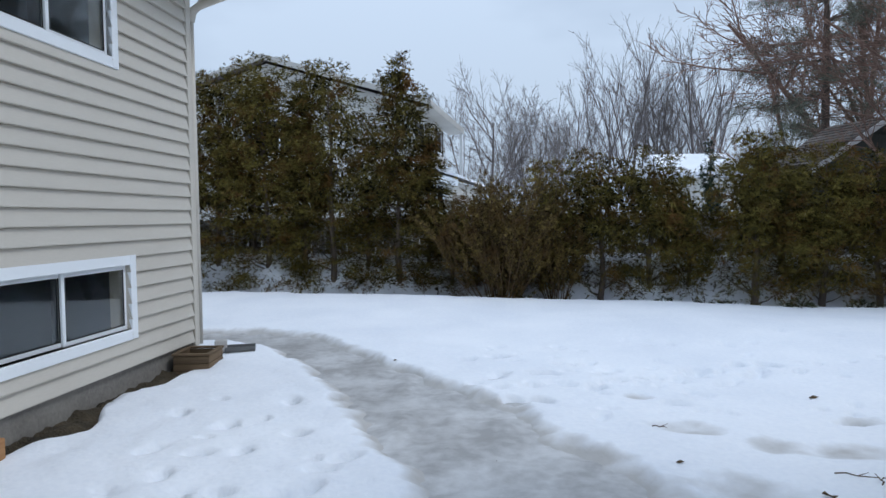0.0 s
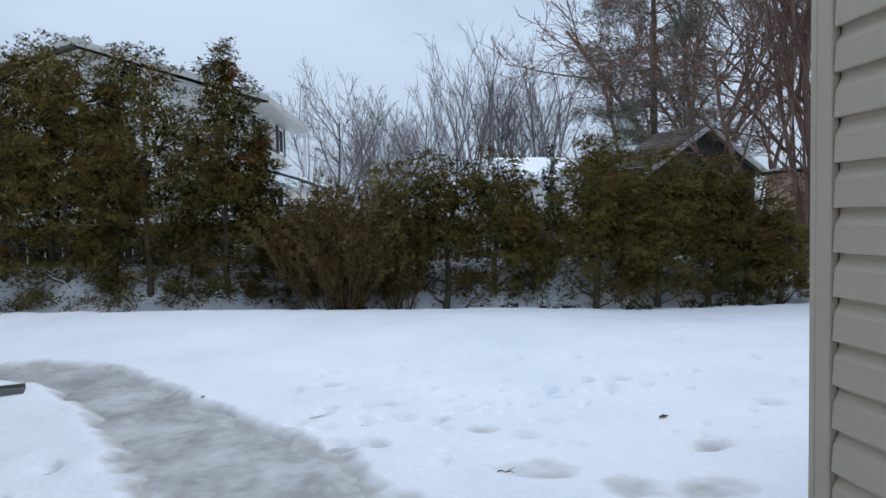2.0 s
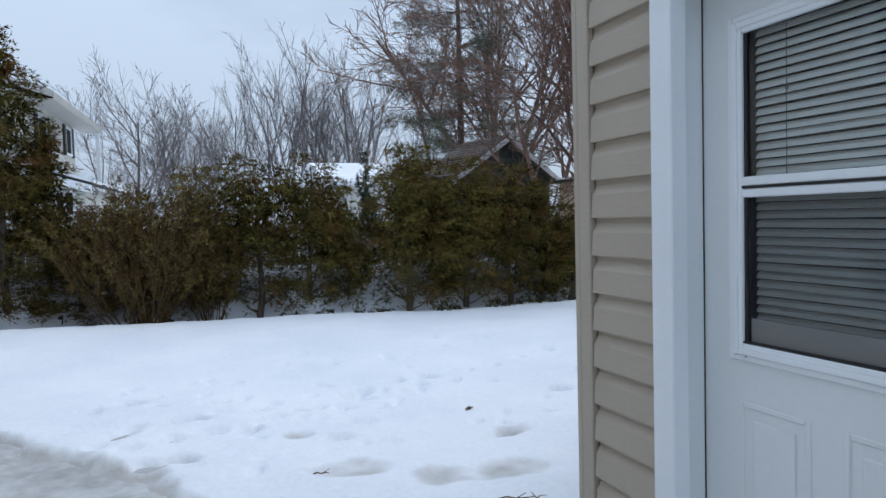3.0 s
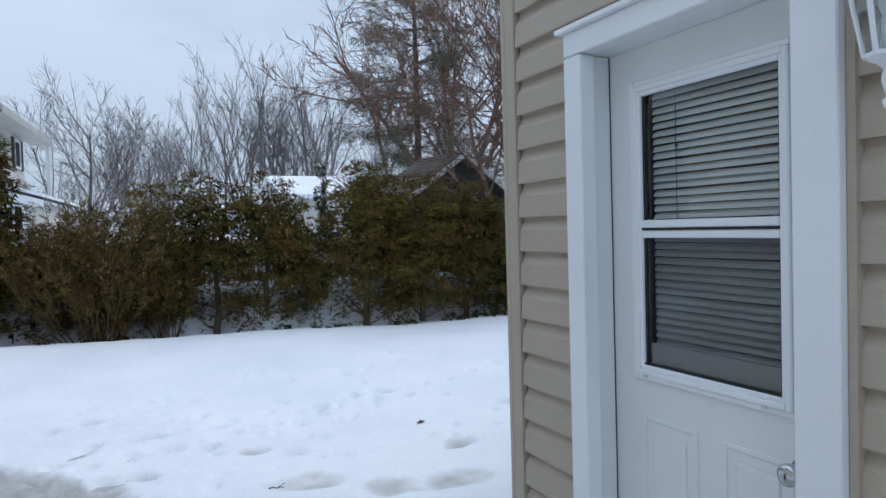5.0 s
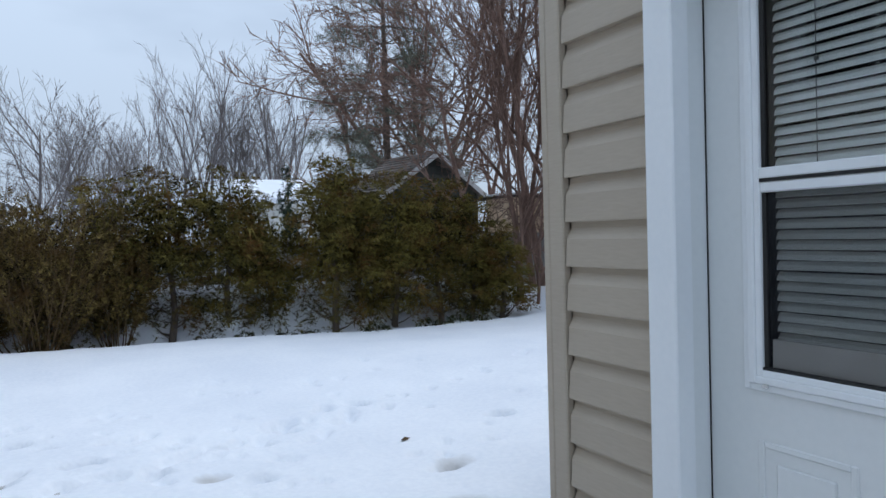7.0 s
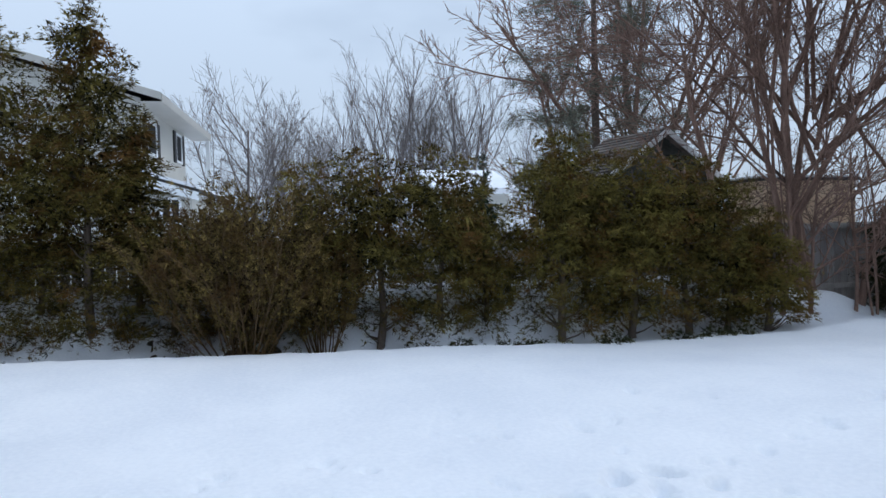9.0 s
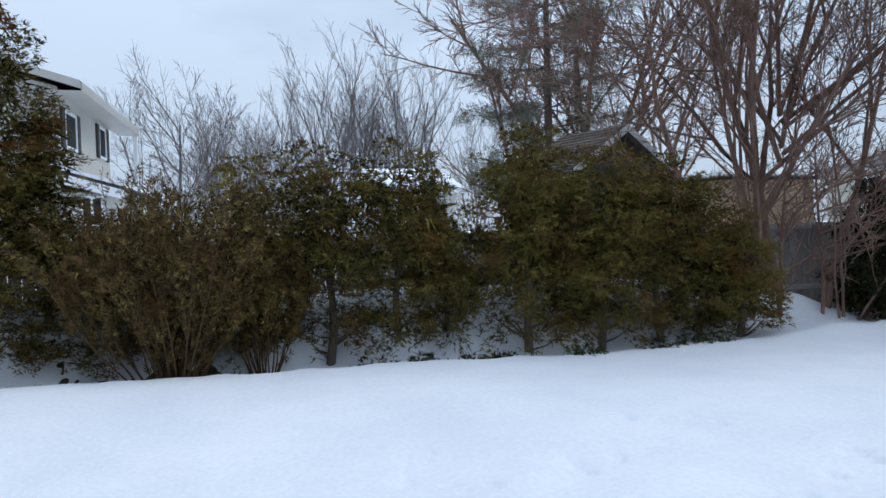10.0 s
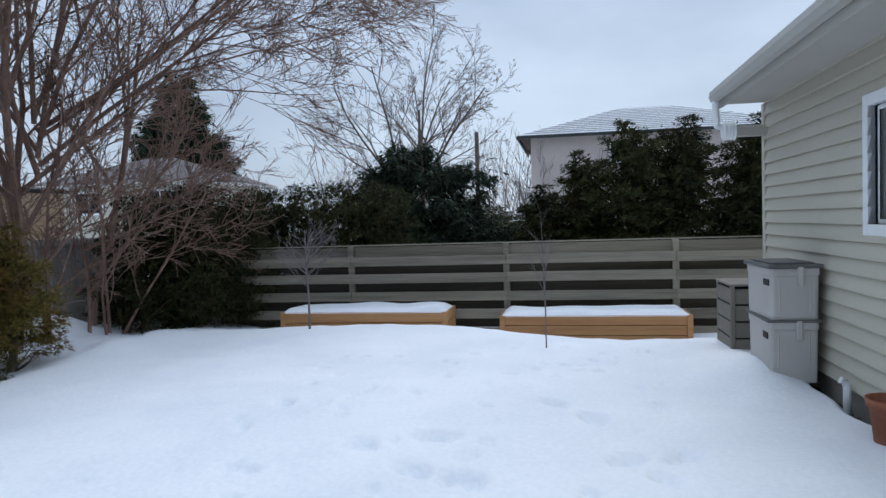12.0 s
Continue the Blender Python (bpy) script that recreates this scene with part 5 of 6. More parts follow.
bare_tree(305, "maple_tree", "leafless brown tree behind the garage", (10.4, 20.5, -0.1),
          [(0, 0, 0.0, 0, 7.5, 0.14), (0.1, 0, 0.4, -0.1, 7.0, 0.1, 1.0), (-0.1, 0, -0.4, 0, 7.0, 0.1, 1.2), (0, 0, 0.15, -0.3, 7.0, 0.09, 1.5), (0, 0, -0.2, -0.2, 7.0, 0.09, 1.3), (2.0, 0.5, 0.1, 0, 7.0, 0.1), (-1.5, 0.3, -0.1, 0, 6.0, 0.08)],
          3, [0, 6, 7, 8], BARK_RED, spread=(18, 50), ratio=(0.34, 0.62), rise=0.25, thin=0.010)
bare_tree(302, "young_maple", "slender leafless tree with reddish stems beside the hedge", (7.75, 12.0, -0.02),
          [(0, 0, 0.05, 0, 3.4, 0.05), (-0.42, 0.3, -0.04, 0, 4.6, 0.075), (0.5, -0.05, 0.18, 0, 2.6, 0.04), (0.7, 0.1, 0.02, 0.1, 2.2, 0.03)],
          3, [0, 7, 7, 8], BARK_RED, spread=(25, 60), ratio=(0.35, 0.6), rise=0.15, thin=0.0055)
bare_tree(303, "thicket_shrub", "tall leafless shrub with tangled sideways brown twigs", (9.6, 12.0, -0.15),
          [(0, 0, 0.6, -0.4, 3.2, 0.026), (0.05, 0, 0.2, -0.5, 3.0, 0.024), (-0.05, 0, -0.4, -0.3, 2.8, 0.024), (0.1, 0.05, 1.0, -0.2, 3.3, 0.024), (0, 0, 0.05, 0.0, 3.4, 0.03), (0, 0, 0.9, -0.7, 3.0, 0.02), (0.6, 0.3, 0.3, -0.3, 3.6, 0.03), (0.8, 0.2, 0.7, -0.4, 3.4, 0.026)],
          3, [0, 5, 5, 6], BARK_RED, spread=(25, 62), ratio=(0.36, 0.62), rise=-0.05, thin=0.006, category="shrub")
bare_tree(304, "thicket_shrub", "leafless small tree with sideways arching pale brown twigs", (9.25, 12.1, -0.05),
          [(0, 0, 0.05, -0.05, 3.0, 0.035), (0, 0, 3, -1.2, 2.4, 0.018, 0.75), (0, 0, 3, -2.5, 2.2, 0.018, 1.0), (0, 0, 4, -0.6, 2.5, 0.018, 1.3), (0, 0, 1.5, -2.5, 2.2, 0.018, 1.25), (0, 0, 2.5, -1.6, 2.5, 0.017, 1.6), (0, 0, 2.5, -0.4, 2.3, 0.017, 1.85), (0, 0, 2.0, -2.2, 2.3, 0.016, 1.9)],
          3, [0, 4, 5, 6], BARK_RED, spread=(22, 55), ratio=(0.40, 0.66), rise=-0.03, thin=0.005, category="shrub")


def bud_shrub(seed, at, label, stems, spread, tall):
    """A broad shrub of bare stems set with small yellow-green buds and leftover leaves."""
    g = random.Random(seed)
    base = thing("shrub", label, "shrub", at)
    V, F = [], []
    for i in range(stems):
        a, lean = g.uniform(0, 6.283), g.uniform(0.05, spread)
        grow(V, F, g, Vector((0.3 * lean * math.cos(a), 0.2 * lean * math.sin(a), -0.15)), Vector((lean * math.cos(a), 0.7 * lean * math.sin(a), 1)), tall * g.uniform(0.6, 1.0), 0.011, 2, (10, 34), (0.28, 0.52), [0, 5, 6], 0.3, 0.0036, 4)
    tagged(part_py("branching", V, F, SHRUB_TWIG, base), kind="stuff")
    ng = np.random.default_rng(seed)
    P = np.array([tuple(v) for v in V])
    P = P[P[:, 2] > 0.12]
    P = P[ng.choice(len(P), stems * 130)] + ng.normal(0, 0.03, (stems * 130, 3))
    o = P.copy()
    o[:, 2] = 1.0
    o /= np.linalg.norm(o, axis=1, keepdims=True)
    tagged(part_tris("foliage", fronds(ng, P, o, 0.085, 0.2, 5, 0.0), BUD_LEAF, base, "small yellow-green buds"), kind="stuff")
    return base


bud_shrub(401, (-0.2, 11.4, -0.10), "broad brown shrub with sparse yellow-green buds", 52, 0.75, 1.95)
bud_shrub(402, (0.75, 11.75, -0.06), "smaller brown shrub with sparse buds beside the hedge", 22, 0.6, 1.6)


def sapling(seed, at, height, label, upright):
    g = random.Random(seed)
    base = thing("sapling", label, "tree", at, 0, "saplings in the snow")
    V, F = [], []
    tube(V, F, [Vector((0, 0, -0.3)), Vector((0.01, 0.0, height * 0.35)), Vector((0.0, 0.015, height * 0.7)), Vector((0.01, 0.02, height))], [0.009, 0.008, 0.007, 0.004] if upright else [0.017, 0.015, 0.010, 0.004], 7)
    part_py("trunk", V, F, BARK_HAZY_PALE, base, smooth=True)
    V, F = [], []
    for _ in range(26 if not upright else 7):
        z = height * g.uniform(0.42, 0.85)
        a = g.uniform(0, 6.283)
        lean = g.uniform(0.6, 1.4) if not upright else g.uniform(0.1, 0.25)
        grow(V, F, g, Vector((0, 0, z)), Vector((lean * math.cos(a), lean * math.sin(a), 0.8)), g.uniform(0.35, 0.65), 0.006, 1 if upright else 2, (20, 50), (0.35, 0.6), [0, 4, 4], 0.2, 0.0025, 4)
    part_py("crown", V, F, BARK_HAZY_PALE, base)


sapling(501, (9.33, 8.58, -0.07), 1.45, "young leafless sapling with bushy head in snow", False)
sapling(502, (7.9, 5.16, -0.02), 1.2, "thin upright leafless sapling in snow", True)

# far leafless trees
FAR = "bare trees behind the houses"
vase = [(0, 0, 0.0, 0.0, 10.5, 0.13), (0.3, 0, 0.22, 0.1, 10.0, 0.09), (-0.3, 0, -0.24, 0.05, 10.0, 0.09), (0, 0.3, 0.1, -0.15, 9.6, 0.08), (0.1, -0.2, -0.10, -0.1, 10.0, 0.08)]
far = [bare_tree(601, "bare_tree", "tall vase-shaped leafless tree in the distance", (8.0, 46.0, 0.0), vase, 3, [0, 5, 6, 8], BARK_HAZY_PALE, (16, 40), (0.38, 0.6), 0.3, 0.010, FAR),
       bare_tree(602, "bare_tree", "slim leafless tree in the distance", (12.4, 46.0, 0.0), vase[:3], 3, [0, 5, 6, 8], BARK_HAZY_PALE, (16, 38), (0.36, 0.6), 0.3, 0.010, FAR),
       bare_tree(603, "bare_tree", "rounded leafless tree with fine twigs", (-1.2, 34.0, 0.0), [(0, 0, 0, 0, 6.4, 0.10), (0.05, 0, 0.45, 0.1, 6.0, 0.06), (-0.05, 0, -0.45, 0.0, 6.0, 0.06), (0, 0, 0.2, -0.4, 6.0, 0.06)], 3, [0, 7, 7, 8], BARK_HAZY_PALE, (22, 46), (0.4, 0.65), 0.3, 0.008, FAR),
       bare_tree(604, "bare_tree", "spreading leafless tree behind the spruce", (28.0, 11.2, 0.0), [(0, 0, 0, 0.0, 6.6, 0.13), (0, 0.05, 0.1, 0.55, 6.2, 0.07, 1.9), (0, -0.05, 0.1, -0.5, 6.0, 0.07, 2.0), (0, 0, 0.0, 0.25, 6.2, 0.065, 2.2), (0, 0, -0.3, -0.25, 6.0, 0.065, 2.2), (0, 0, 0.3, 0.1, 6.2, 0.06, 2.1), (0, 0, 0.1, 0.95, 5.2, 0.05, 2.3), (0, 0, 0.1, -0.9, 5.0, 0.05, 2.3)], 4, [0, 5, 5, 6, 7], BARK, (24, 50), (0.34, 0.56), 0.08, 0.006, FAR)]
for x, y, k, s, turn in ((4.6, 46, 1, 0.80, 40), (6.3, 47, 1, 0.86, 200), (10.0, 47, 0, 0.84, 100), (13.2, 47, 1, 0.96, 77), (2.6, 48, 1, 0.70, 130), (11.2, 48, 1, 0.9, 210),
                           (0.8, 36, 2, 0.85, 60), (1.9, 40, 2, 0.9, 200), (17.5, 47, 0, 0.7, 150)):
    plant(k, far, x, y, 0.0, turn, s * (0.8 if k < 2 else 1), s)


def brush_line(name, label, a, b, height, count, seed):
    """A far belt of leafless brush."""
    g = random.Random(seed)
    V, F = [], []
    for _ in range(count):
        t = g.random()
        p = Vector((a[0] + (b[0] - a[0]) * t + g.uniform(-3, 3), a[1] + (b[1] - a[1]) * t + g.uniform(-3, 3), -0.3))
        grow(V, F, g, p, Vector((g.uniform(-0.2, 0.2), g.uniform(-0.2, 0.2), 1)), height * g.uniform(0.5, 1.1), 0.04, 2, (15, 38), (0.35, 0.6), [0, 6, 7], 0.4, 0.009, 4)
    tagged(part_py(name, V, F, BARK_HAZY_PALE), label, "brush", kind="stuff")


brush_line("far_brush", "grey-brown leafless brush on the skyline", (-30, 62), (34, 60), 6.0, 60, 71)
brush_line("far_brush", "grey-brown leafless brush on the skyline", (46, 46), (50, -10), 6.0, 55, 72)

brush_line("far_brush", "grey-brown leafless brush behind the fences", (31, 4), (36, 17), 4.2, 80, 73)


# ---- neighbouring houses ----
def gable_roof(base, x0, x1, yf, yb, xr, ze, zr, over, material, trim, thick=0.14):
    """Roof with its ridge along y over xr; ze and zr are the heights of eaves and ridge."""
    for s, xe in ((-1, x0), (1, x1)):
        V = []
        for y in (yf - over, yb + over):
            V += [(xr, y, zr), (xe + s * over, y, ze - (zr - ze) / abs(xe - xr) * over)]
        V += [(x, y, z + thick) for x, y, z in V]
        part_py("roof_slope", V, [(0, 1, 3, 2), (4, 6, 7, 5), (0, 4, 5, 1), (2, 3, 7, 6), (1, 5, 7, 3), (0, 2, 6, 4)], material, base)
        V = []
        for y in (yf - over - 0.03, yf - over - 0.003):
            e = ze - (zr - ze) / abs(xe - xr) * over
            V += [(xr, y, zr - 0.05), (xe + s * over, y, e - 0.05), (xe + s * over, y, e + thick), (xr, y, zr + thick)]
        part_py("rake_board", V, [(0, 1, 2, 3), (7, 6, 5, 4), (0, 4, 5, 1), (1, 5, 6, 2), (2, 6, 7, 3), (3, 7, 4, 0)], trim, base)


def small_window(base, x, y, z, w, h, shutters=True):
    win = part("window", boxes((x - w / 2, x - w / 2 + 0.06, y - 0.05, y + 0.02, z, z + h), (x + w / 2 - 0.06, x + w / 2, y - 0.05, y + 0.02, z, z + h), (x - w / 2 + 0.06, x + w / 2 - 0.06, y - 0.05, y + 0.02, z, z + 0.06), (x - w / 2 + 0.06, x + w / 2 - 0.06, y - 0.05, y + 0.02, z + h - 0.06, z + h), (x - 0.025, x + 0.025, y - 0.04, y + 0.02, z + 0.06, z + h - 0.06)), WHITE, base, "white window frame")
    part("pane", boxes((x - w / 2 + 0.06, x + w / 2 - 0.06, y - 0.02, y - 0.004, z + 0.06, z + h - 0.06)), DARK, win)
    if shutters:
        for s in (-1, 1):
            part("shutter", boxes((*sorted((x + s * (w / 2 + 0.02), x + s * (w / 2 + 0.30))), y - 0.05, y + 0.01, z - 0.03, z + h + 0.03), bevel=0.01), SHUTTER, base, "dark louvred shutter")


def cream_house():
    """Two storeys, gable to the yard, deep eaves along the side and a snowy lean-to at its foot."""
    base = thing("house", "cream two-storey house with deep white eaves behind the cedars", "house", (-2.55, 22.0, 0), -4.3)
    xr, ze, zr, over = -5.75, 5.05, 6.80, 0.62
    k = (zr - ze) / -xr
    x0, x1, zw = 2 * xr + over, -over, ze + k * over - 0.12
    V = [(x0, 0.45, -0.5), (x1, 0.45, -0.5), (x1, 0.45, zw), (xr, 0.45, zr - 0.1), (x0, 0.45, zw)]
    V += [(x, 6.0, z) for x, y, z in V]
    part_py("wall", V, [(0, 1, 2, 3, 4), (9, 8, 7, 6, 5), (0, 5, 6, 1), (1, 6, 7, 2), (4, 9, 5, 0), (2, 7, 8, 3), (3, 8, 9, 4)], CREAM, base)
    box6 = [(0, 1, 2, 3), (7, 6, 5, 4), (0, 4, 5, 1), (1, 5, 6, 2), (2, 6, 7, 3), (3, 7, 4, 0)]
    for s in (-1, 1):
        xe = xr - s * xr
        V = [(xr, 0.0, zr), (xe, 0.0, ze), (xe, 7.5, ze), (xr, 7.5, zr)]
        V += [(x, y, z + 0.12) for x, y, z in V]
        part_py("roof_slope", V, box6, SHINGLE_GREY, base)
        V = [(xr, -0.035, zr - 0.06), (xe, -0.035, ze - 0.06), (xe, -0.003, ze - 0.06), (xr, -0.003, zr - 0.06)]
        V += [(x, y, z + 0.19) for x, y, z in V]
        part_py("rake_board", V, box6, SOFFIT, base)
        part("fascia", boxes((*sorted((xe + s * 0.003, xe + s * 0.03)), 0.0, 7.5, ze - 0.12, ze + 0.10)), SOFFIT, base)
        part("soffit", boxes((*sorted((xe, xe - s * (over + 0.02))), 0.02, 7.48, ze - 0.13, ze - 0.10)), SOFFIT, base, "pale soffit under the eaves")
    part("porch_post", boxes((-0.14, -0.02, 7.3, 7.42, 2.0, ze - 0.131)), WHITE, base, "white porch post")
    for y, w, z, h in ((1.4, 1.1, 3.70, 0.95), (4.9, 0.9, 3.85, 0.95)):
        win = part("window", boxes((x1, x1 + 0.05, y - w / 2, y - w / 2 + 0.07, z, z + h), (x1, x1 + 0.05, y + w / 2 - 0.07, y + w / 2, z, z + h), (x1, x1 + 0.05, y - w / 2 + 0.07, y + w / 2 - 0.07, z, z + 0.07), (x1, x1 + 0.05, y - w / 2 + 0.07, y + w / 2 - 0.07, z + h - 0.07, z + h)), WHITE, base, "white window frame")
        part("pane", boxes((x1 + 0.003, x1 + 0.02, y - w / 2 + 0.07, y + w / 2 - 0.07, z + 0.07, z + h - 0.07)), DARK, win)
        for s in (-1, 1):
            part("shutter", boxes((x1 + 0.002, x1 + 0.06, *sorted((y + s * (w / 2 + 0.02), y + s * (w / 2 + 0.30))), z - 0.03, z + h + 0.03), bevel=0.01), SHUTTER, base, "dark louvred shutter")
    small_window(base, xr - 0.05, 0.44, 3.6, 1.0, 1.2)
    # lean-to along the side, its roof under snow
    part("annex", boxes((x1 + 0.003, 0.85, -0.9, 5.5, -0.5, 2.48)), CREAM, base)
    small_window(base, 0.35, -0.91, 1.72, 0.5, 0.68, shutters=False)
    V = [(x1 + 0.004, -1.1, 3.02), (1.05, -1.1, 2.52), (1.05, 5.8, 2.52), (x1 + 0.004, 5.8, 3.02)]
    V += [(x, y, z + 0.07) for x, y, z in V]
    part_py("annex_roof", V, box6, SHUTTER, base, "dark roof edge")
    part_py("annex_fascia", [(x1, -1.13, 2.78), (1.05, -1.13, 2.30), (1.05, -1.102, 2.30), (x1, -1.102, 2.78), (x1, -1.13, 3.015), (1.05, -1.13, 2.515), (1.05, -1.102, 2.515), (x1, -1.102, 3.015)], box6, WHITE, base, "white fascia board")
    V = [(x, y, z + 0.003) for x, y, z in V[4:]]
    V += [(x, y, z + 0.08) for x, y, z in V]
    part_py("roof_snow", V, box6, SNOW, base, "white snow layer")


cream_house()


def shingle_rows(base, o, u, v, nu, nv, w, h, material):
    """Courses of shingles on a slope: o the lower corner, u along the eave, v up the slope."""
    o, u, v = Vector(o), Vector(u).normalized(), Vector(v).normalized()
    nrm = u.cross(v).normalized()
    if nrm.z < 0:
        nrm = -nrm
    for j in range(nv):
        V = []
        a, b = o + v * (j * h), o + v * (j * h + h * 1.1)
        for p, up in ((a, 0.03), (b, 0.004)):
            V += [p + nrm * up, p + u * (nu * w) + nrm * up]
        V += [a, a + u * (nu * w)]
        part_py("shingle_course", V, [(0, 1, 3, 2), (4, 5, 1, 0)], material, base)


def gable_shed():
    """Dark gabled garage with a brown shingled roof; its front looks towards the yard's corner."""
    base = thing("garage", "dark gabled garage with brown shingle roof and white rake boards", "garage", (7.72, 15.25, 0), 12)
    w, d, ze, zr = 1.45, 1.5, 2.33, 3.24
    V = [(-w, 0, -0.5), (w, 0, -0.5), (w, 0, ze), (0, 0, zr), (-w, 0, ze)]
    V += [(x, d, z) for x, y, z in V]
    part_py("wall", V, [(0, 1, 2, 3, 4), (9, 8, 7, 6, 5), (0, 5, 6, 1), (1, 6, 7, 2), (4, 9, 5, 0), (2, 7, 8, 3), (3, 8, 9, 4)], GABLE_GREEN, base)
    z = 1.0
    while z < zr - 0.1:
        half = w if z < ze else w * (zr - z) / (zr - ze)
        part("board", boxes((-half + 0.02, half - 0.02, -0.02, -0.001, z, z + 0.15), bevel=0.004), GABLE_GREEN, base)
        z += 0.165
    gable_roof(base, -w, w, 0, d, 0.0, ze, zr, 0.22, SHINGLE, RAKE, 0.08)
    s = math.hypot(w, zr - ze)
    shingle_rows(base, (-w - 0.22, -0.2, ze - 0.138 + 0.085), (0, 1, 0), (w, 0, zr - ze), 4, 14, 0.46, (s + 0.26) / 14, SHINGLE)
    shingle_rows(base, (w + 0.22, -0.2, ze - 0.138 + 0.085), (0, 1, 0), (-w, 0, zr - ze), 4, 14, 0.46, (s + 0.26) / 14, SHINGLE)


gable_shed()


def tan_house():
    base = thing("outbuilding", "tan clad outbuilding with flat snowy roof edge", "building", (0, 0, 0))
    part("wall", boxes((8.98, 11.0, 13.85, 14.85, -0.5, 2.18)), TAN, base)
    for i in range(12):
        part("cladding_board", boxes((8.97, 11.01, 13.825, 13.849, 0.2 + 0.165 * i, 0.2 + 0.165 * i + 0.155), bevel=0.004), TAN, base)
    part("roof", boxes((8.9, 11.12, 13.80, 14.92, 2.181, 2.235)), SHUTTER, base, "dark roof edge")
    part("roof_snow", boxes((8.91, 11.11, 13.79, 14.91, 2.236, 2.29), bevel=0.02), SNOW, base, "white snow layer")


tan_house()


def snow_roof_house():
    base = thing("house", "low house with snow-covered roof seen over the hedge", "house", (0, 0, 0))
    part("wall", boxes((6.9, 9.7, 30, 36, -0.5, 2.9)), CREAM, base)
    V = [(6.5, 29.6, 2.9), (10.0, 29.6, 2.9), (10.0, 33, 3.95), (6.5, 33, 3.95), (6.5, 36.4, 2.9), (10.0, 36.4, 2.9)]
    V += [(x, y, z + 0.22) for x, y, z in V]
    part_py("roof", V, [(0, 1, 2, 3), (3, 2, 5, 4), (6, 9, 8, 7), (9, 10, 11, 8), (0, 6, 7, 1), (4, 5, 11, 10), (1, 7, 8, 2), (2, 8, 11, 5), (0, 3, 9, 6), (3, 4, 10, 9)], SNOW, base, "snow-covered roof")


snow_roof_house()


def hip_house(at, lx, ly, zw, zr, wall, roof, label, over=0.55, rows=0, windows=()):
    base = thing("house", label, "house", at)
    part("wall", boxes((-lx, lx, -ly, ly, -0.5, zw)), wall, base)
    a, b, r = lx + over, ly + over, max(0.2, ly - lx)
    V = [(-a, -b, zw), (a, -b, zw), (a, b, zw), (-a, b, zw), (0, -r, zr), (0, r, zr)]
    part_py("roof", V, [(3, 0, 4, 5), (1, 2, 5, 4), (0, 1, 4), (2, 3, 5), (3, 2, 1, 0)], roof, base)
    part("fascia", boxes((-a - 0.02, -a + 0.05, -b, b, zw - 0.13, zw - 0.002), (-a + 0.052, a, b - 0.05, b + 0.02, zw - 0.13, zw - 0.002), (-a + 0.052, a, -b - 0.02, -b + 0.05, zw - 0.13, zw - 0.002)), SHUTTER if rows else SOFFIT, base)
    for j in range(rows):
        t0 = j / rows
        za, zb = zw + (zr - zw) * t0, zw + (zr - zw) * (t0 + 0.32 / rows)
        xa, xb = -a * (1 - t0), -a * (1 - t0 - 0.32 / rows)
        ya, yb = b + (r - b) * t0, b + (r - b) * (t0 + 0.32 / rows)
        part_py("snow_streak", [(xa - 0.02, -ya, za + 0.03), (xa - 0.02, ya, za + 0.03), (xb - 0.02, yb, zb + 0.03), (xb - 0.02, -yb, zb + 0.03), (xa, -ya, za - 0.02), (xa, ya, za - 0.02)], [(0, 1, 2, 3), (4, 5, 1, 0)], SNOW, base, "thin snow left on the shingles")
    for x, y, z, w, h in windows:
        win = part("window", boxes((x - 0.04, x, y - w / 2, y + w / 2, z, z + h), bevel=0.01), WHITE, base, "white window frame")
        part("pane", boxes((x - 0.05, x - 0.041, y - w / 2 + 0.08, y - 0.03, z + 0.08, z + h - 0.08), (x - 0.05, x - 0.041, y + 0.03, y + w / 2 - 0.08, z + 0.08, z + h - 0.08)), DARK, win)
    return base


hip_house((34.0, 1.0, 0), 4.0, 5.3, 5.0, 6.6, PINK_STUCCO, SHINGLE, "pale stucco house with hip roof and streaks of snow", rows=13, windows=[(-4.0, 1.4, 3.7, 1.2, 1.0)])
hip_house((26.0, 21.4, 0), 2.6, 3.2, 3.25, 4.45, SIDING_GREEN, SHINGLE_GREY, "low grey house with brown-grey hip roof behind trees", windows=[(-2.6, -1.6, 2.1, 1.0, 0.9), (-2.6, 1.4, 2.1, 1.2, 0.9)])
pole = thing("utility_pole", "weathered wooden utility pole in the distance", "pole", (40.0, 9.9, 0))
part("pole", lathe([(0.16, -0.5), (0.12, 6.6)], 10), BARK, pole)


# ---- small debris on the snow ----
def leaf_litter(x, y, size, turn, label="curled dead brown leaf on the snow"):
    V = [(-1, -0.4, 0.3), (0, -0.15, 0.0), (1, -0.5, 0.45), (1.2, 0.2, 0.2), (0.3, 0.5, 0.5), (-0.8, 0.45, 0.1), (0.1, 0.1, 0.12)]
    V = [(a * size, b * size, c * size + 0.004) for a, b, c in V]
    V += [(a, b, c - 0.003) for a, b, c in V]
    F = [(0, 1, 6), (1, 2, 6), (2, 3, 6), (3, 4, 6), (4, 5, 6), (5, 0, 6)]
    F += [tuple(i + 7 for i in reversed(f)) for f in F]
    ob = part_py("dead_leaf", V, F, SHRUB_TWIG)
    ob.matrix_basis = pose(x, y, spot(x, y), 0, 0, turn)
    tagged(ob, label, "leaf", "leaves on the snow")


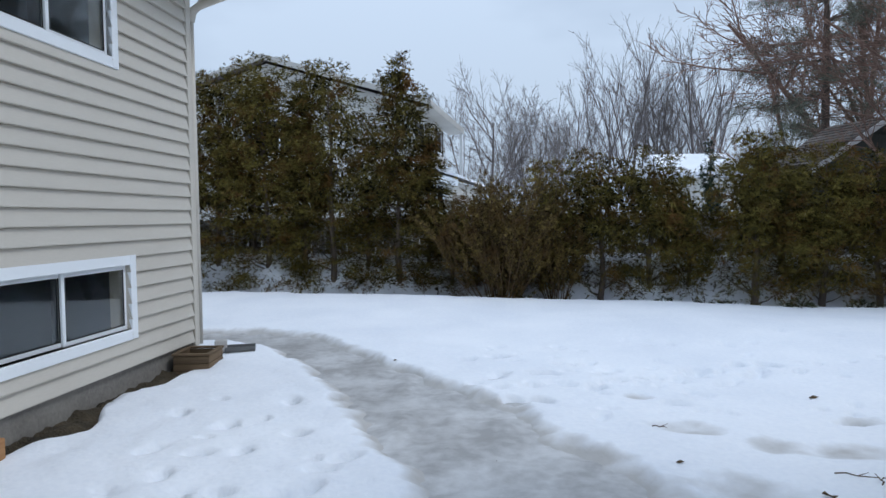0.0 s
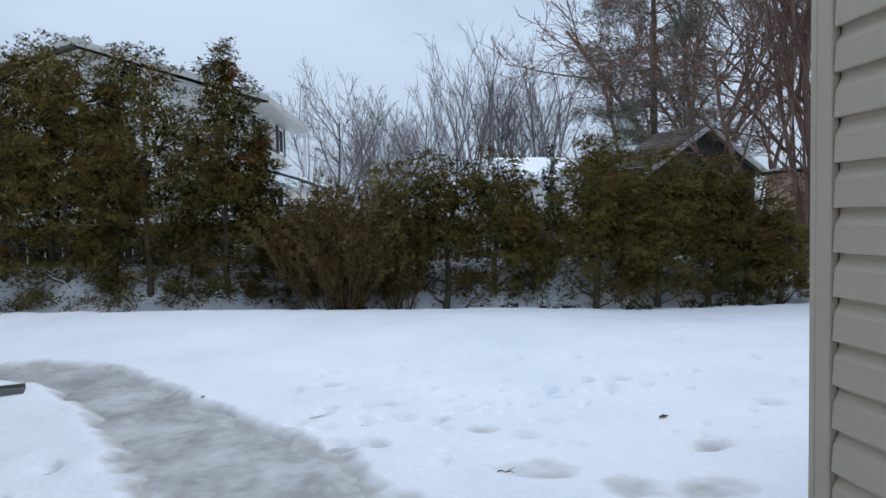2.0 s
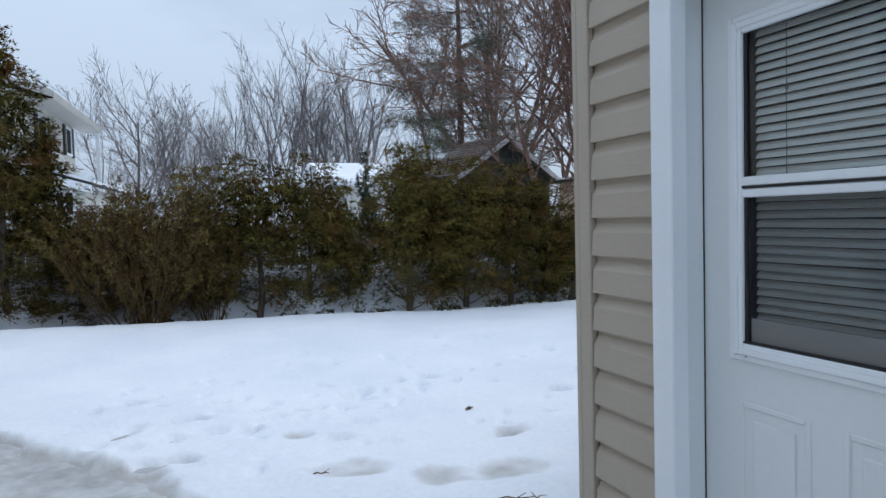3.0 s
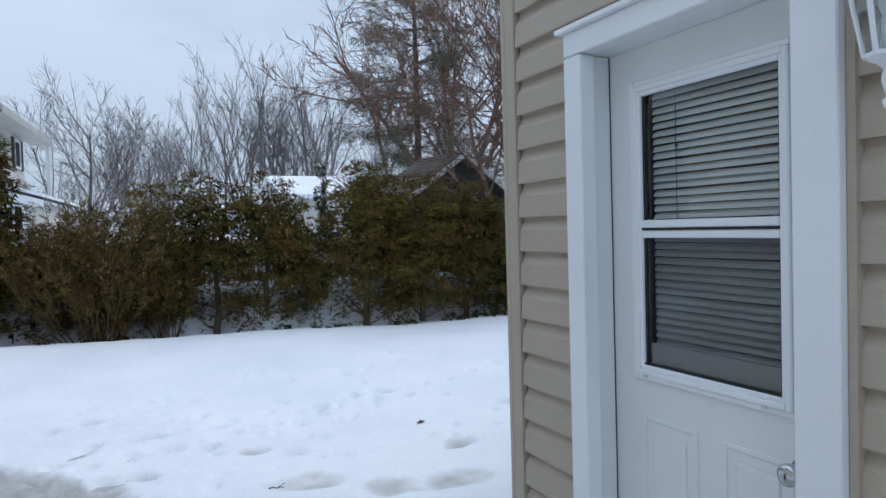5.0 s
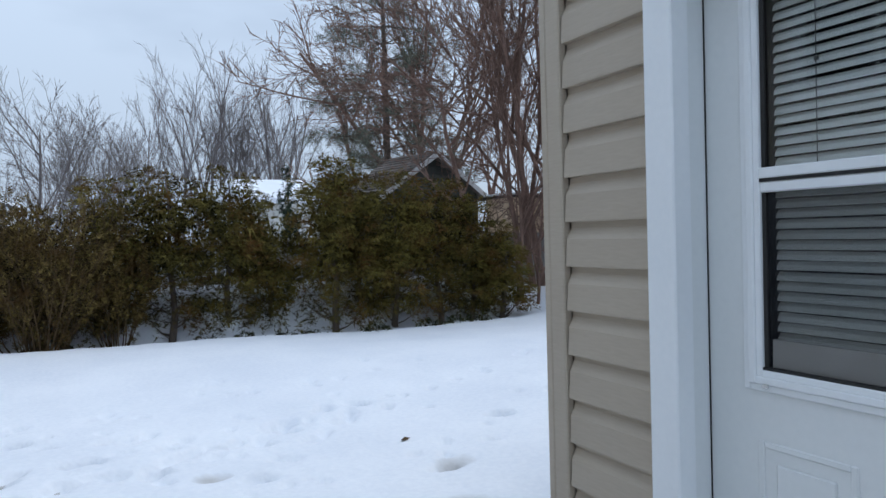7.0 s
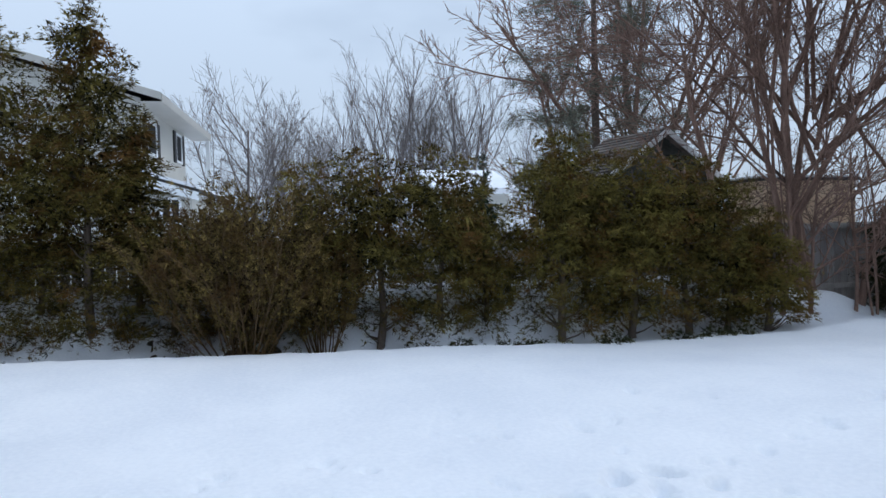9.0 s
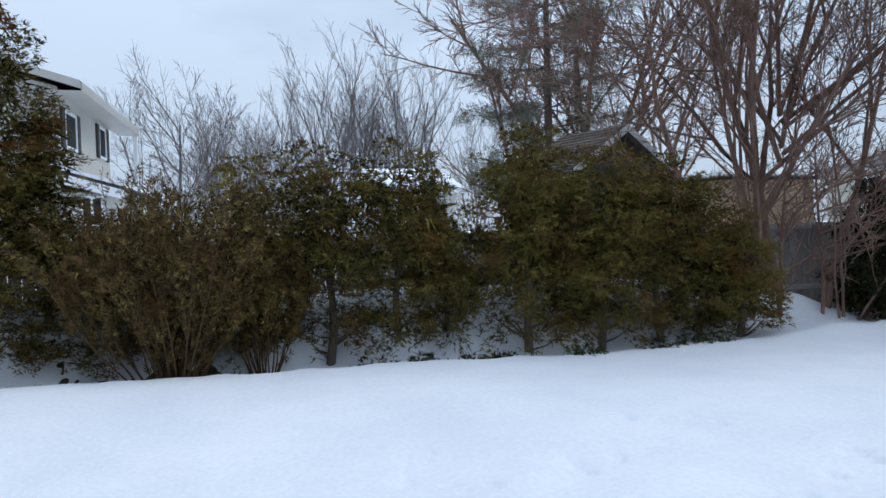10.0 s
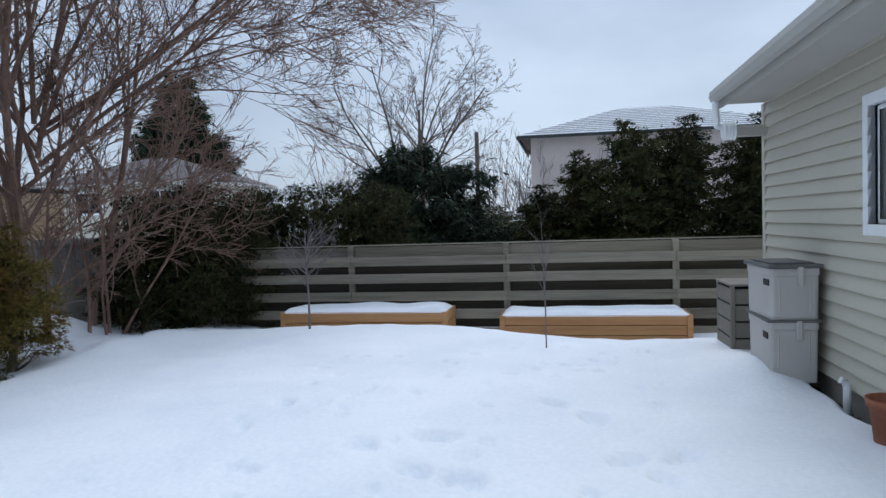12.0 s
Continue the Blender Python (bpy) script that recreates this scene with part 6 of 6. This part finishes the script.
leaf_litter(2.27, 5.36, 0.035, 20)
for lx, ly, ls, lt in ((0.12, 3.9, 0.02, 80), (0.9, 3.75, 0.022, 10), (1.5, 3.35, 0.03, 140), (0.65, 3.2, 0.02, 60), (-0.55, 5.2, 0.018, 0), (-1.1, 6.3, 0.018, 33), (1.05, 3.05, 0.02, 200)):
    leaf_litter(lx, ly, ls, lt, "small dark leaf scrap on the snow")


def cedar_sprig(seed, x, y, size):
    """A fallen or half-buried tuft of cedar at the hedge foot."""
    g = np.random.default_rng(seed)
    n = 60
    p = g.normal(0, size * 0.45, (n, 3)) * np.array([1.3, 0.8, 0.5])
    p[:, 2] = np.abs(p[:, 2])
    o = p / (np.linalg.norm(p, axis=1, keepdims=True) + 1e-9)
    base = thing("cedar_sprig", "dark drooping cedar tuft lying on the snow", "sprig", (x, y, spot(x, y)), 0, "cedar tufts under the hedge")
    part_fans("foliage", fans(g, p, o, 0.12), CEDAR_DARK, base)


for k, (sx, sy) in enumerate(((-1.4, 11.15), (1.95, 11.35), (3.05, 11.25), (3.4, 11.15), (5.4, 11.0), (6.3, 11.05), (1.1, 11.3), (4.4, 10.95), (-2.6, 11.2), (2.5, 11.3), (5.9, 11.0), (0.4, 11.15), (-3.4, 11.25))):
    cedar_sprig(700 + k, sx, sy, 0.10 + 0.05 * (k % 3))


def fallen_twig(seed, x, y, length, turn):
    g = random.Random(seed)
    V, F = [], []
    pts = [Vector((length * (i / 4 - 0.5), g.uniform(-0.02, 0.02), 0.008 + 0.006 * (i % 2))) for i in range(5)]
    tube(V, F, pts, [0.004, 0.004, 0.0035, 0.003, 0.002], 5)
    tube(V, F, [pts[2], pts[2] + Vector((0.05, 0.04, 0.012))], [0.003, 0.0015], 4)
    ob = part_py("twig", V, F, SHRUB_TWIG)
    ob.matrix_basis = pose(x, y, spot(x, y) + 0.004, 0, 0, turn)
    tagged(ob, "short fallen brown twig on the snow", "twig", "twigs on the snow")


for k, (tx, ty, tl, tt) in enumerate(((0.12, 3.95, 0.16, 5), (0.28, 3.75, 0.12, 40), (0.92, 4.35, 0.09, -10), (1.75, 3.62, 0.2, -25), (1.85, 3.55, 0.12, 50), (-0.1, 3.8, 0.08, 60))):
    fallen_twig(800 + k, tx, ty, tl, tt)
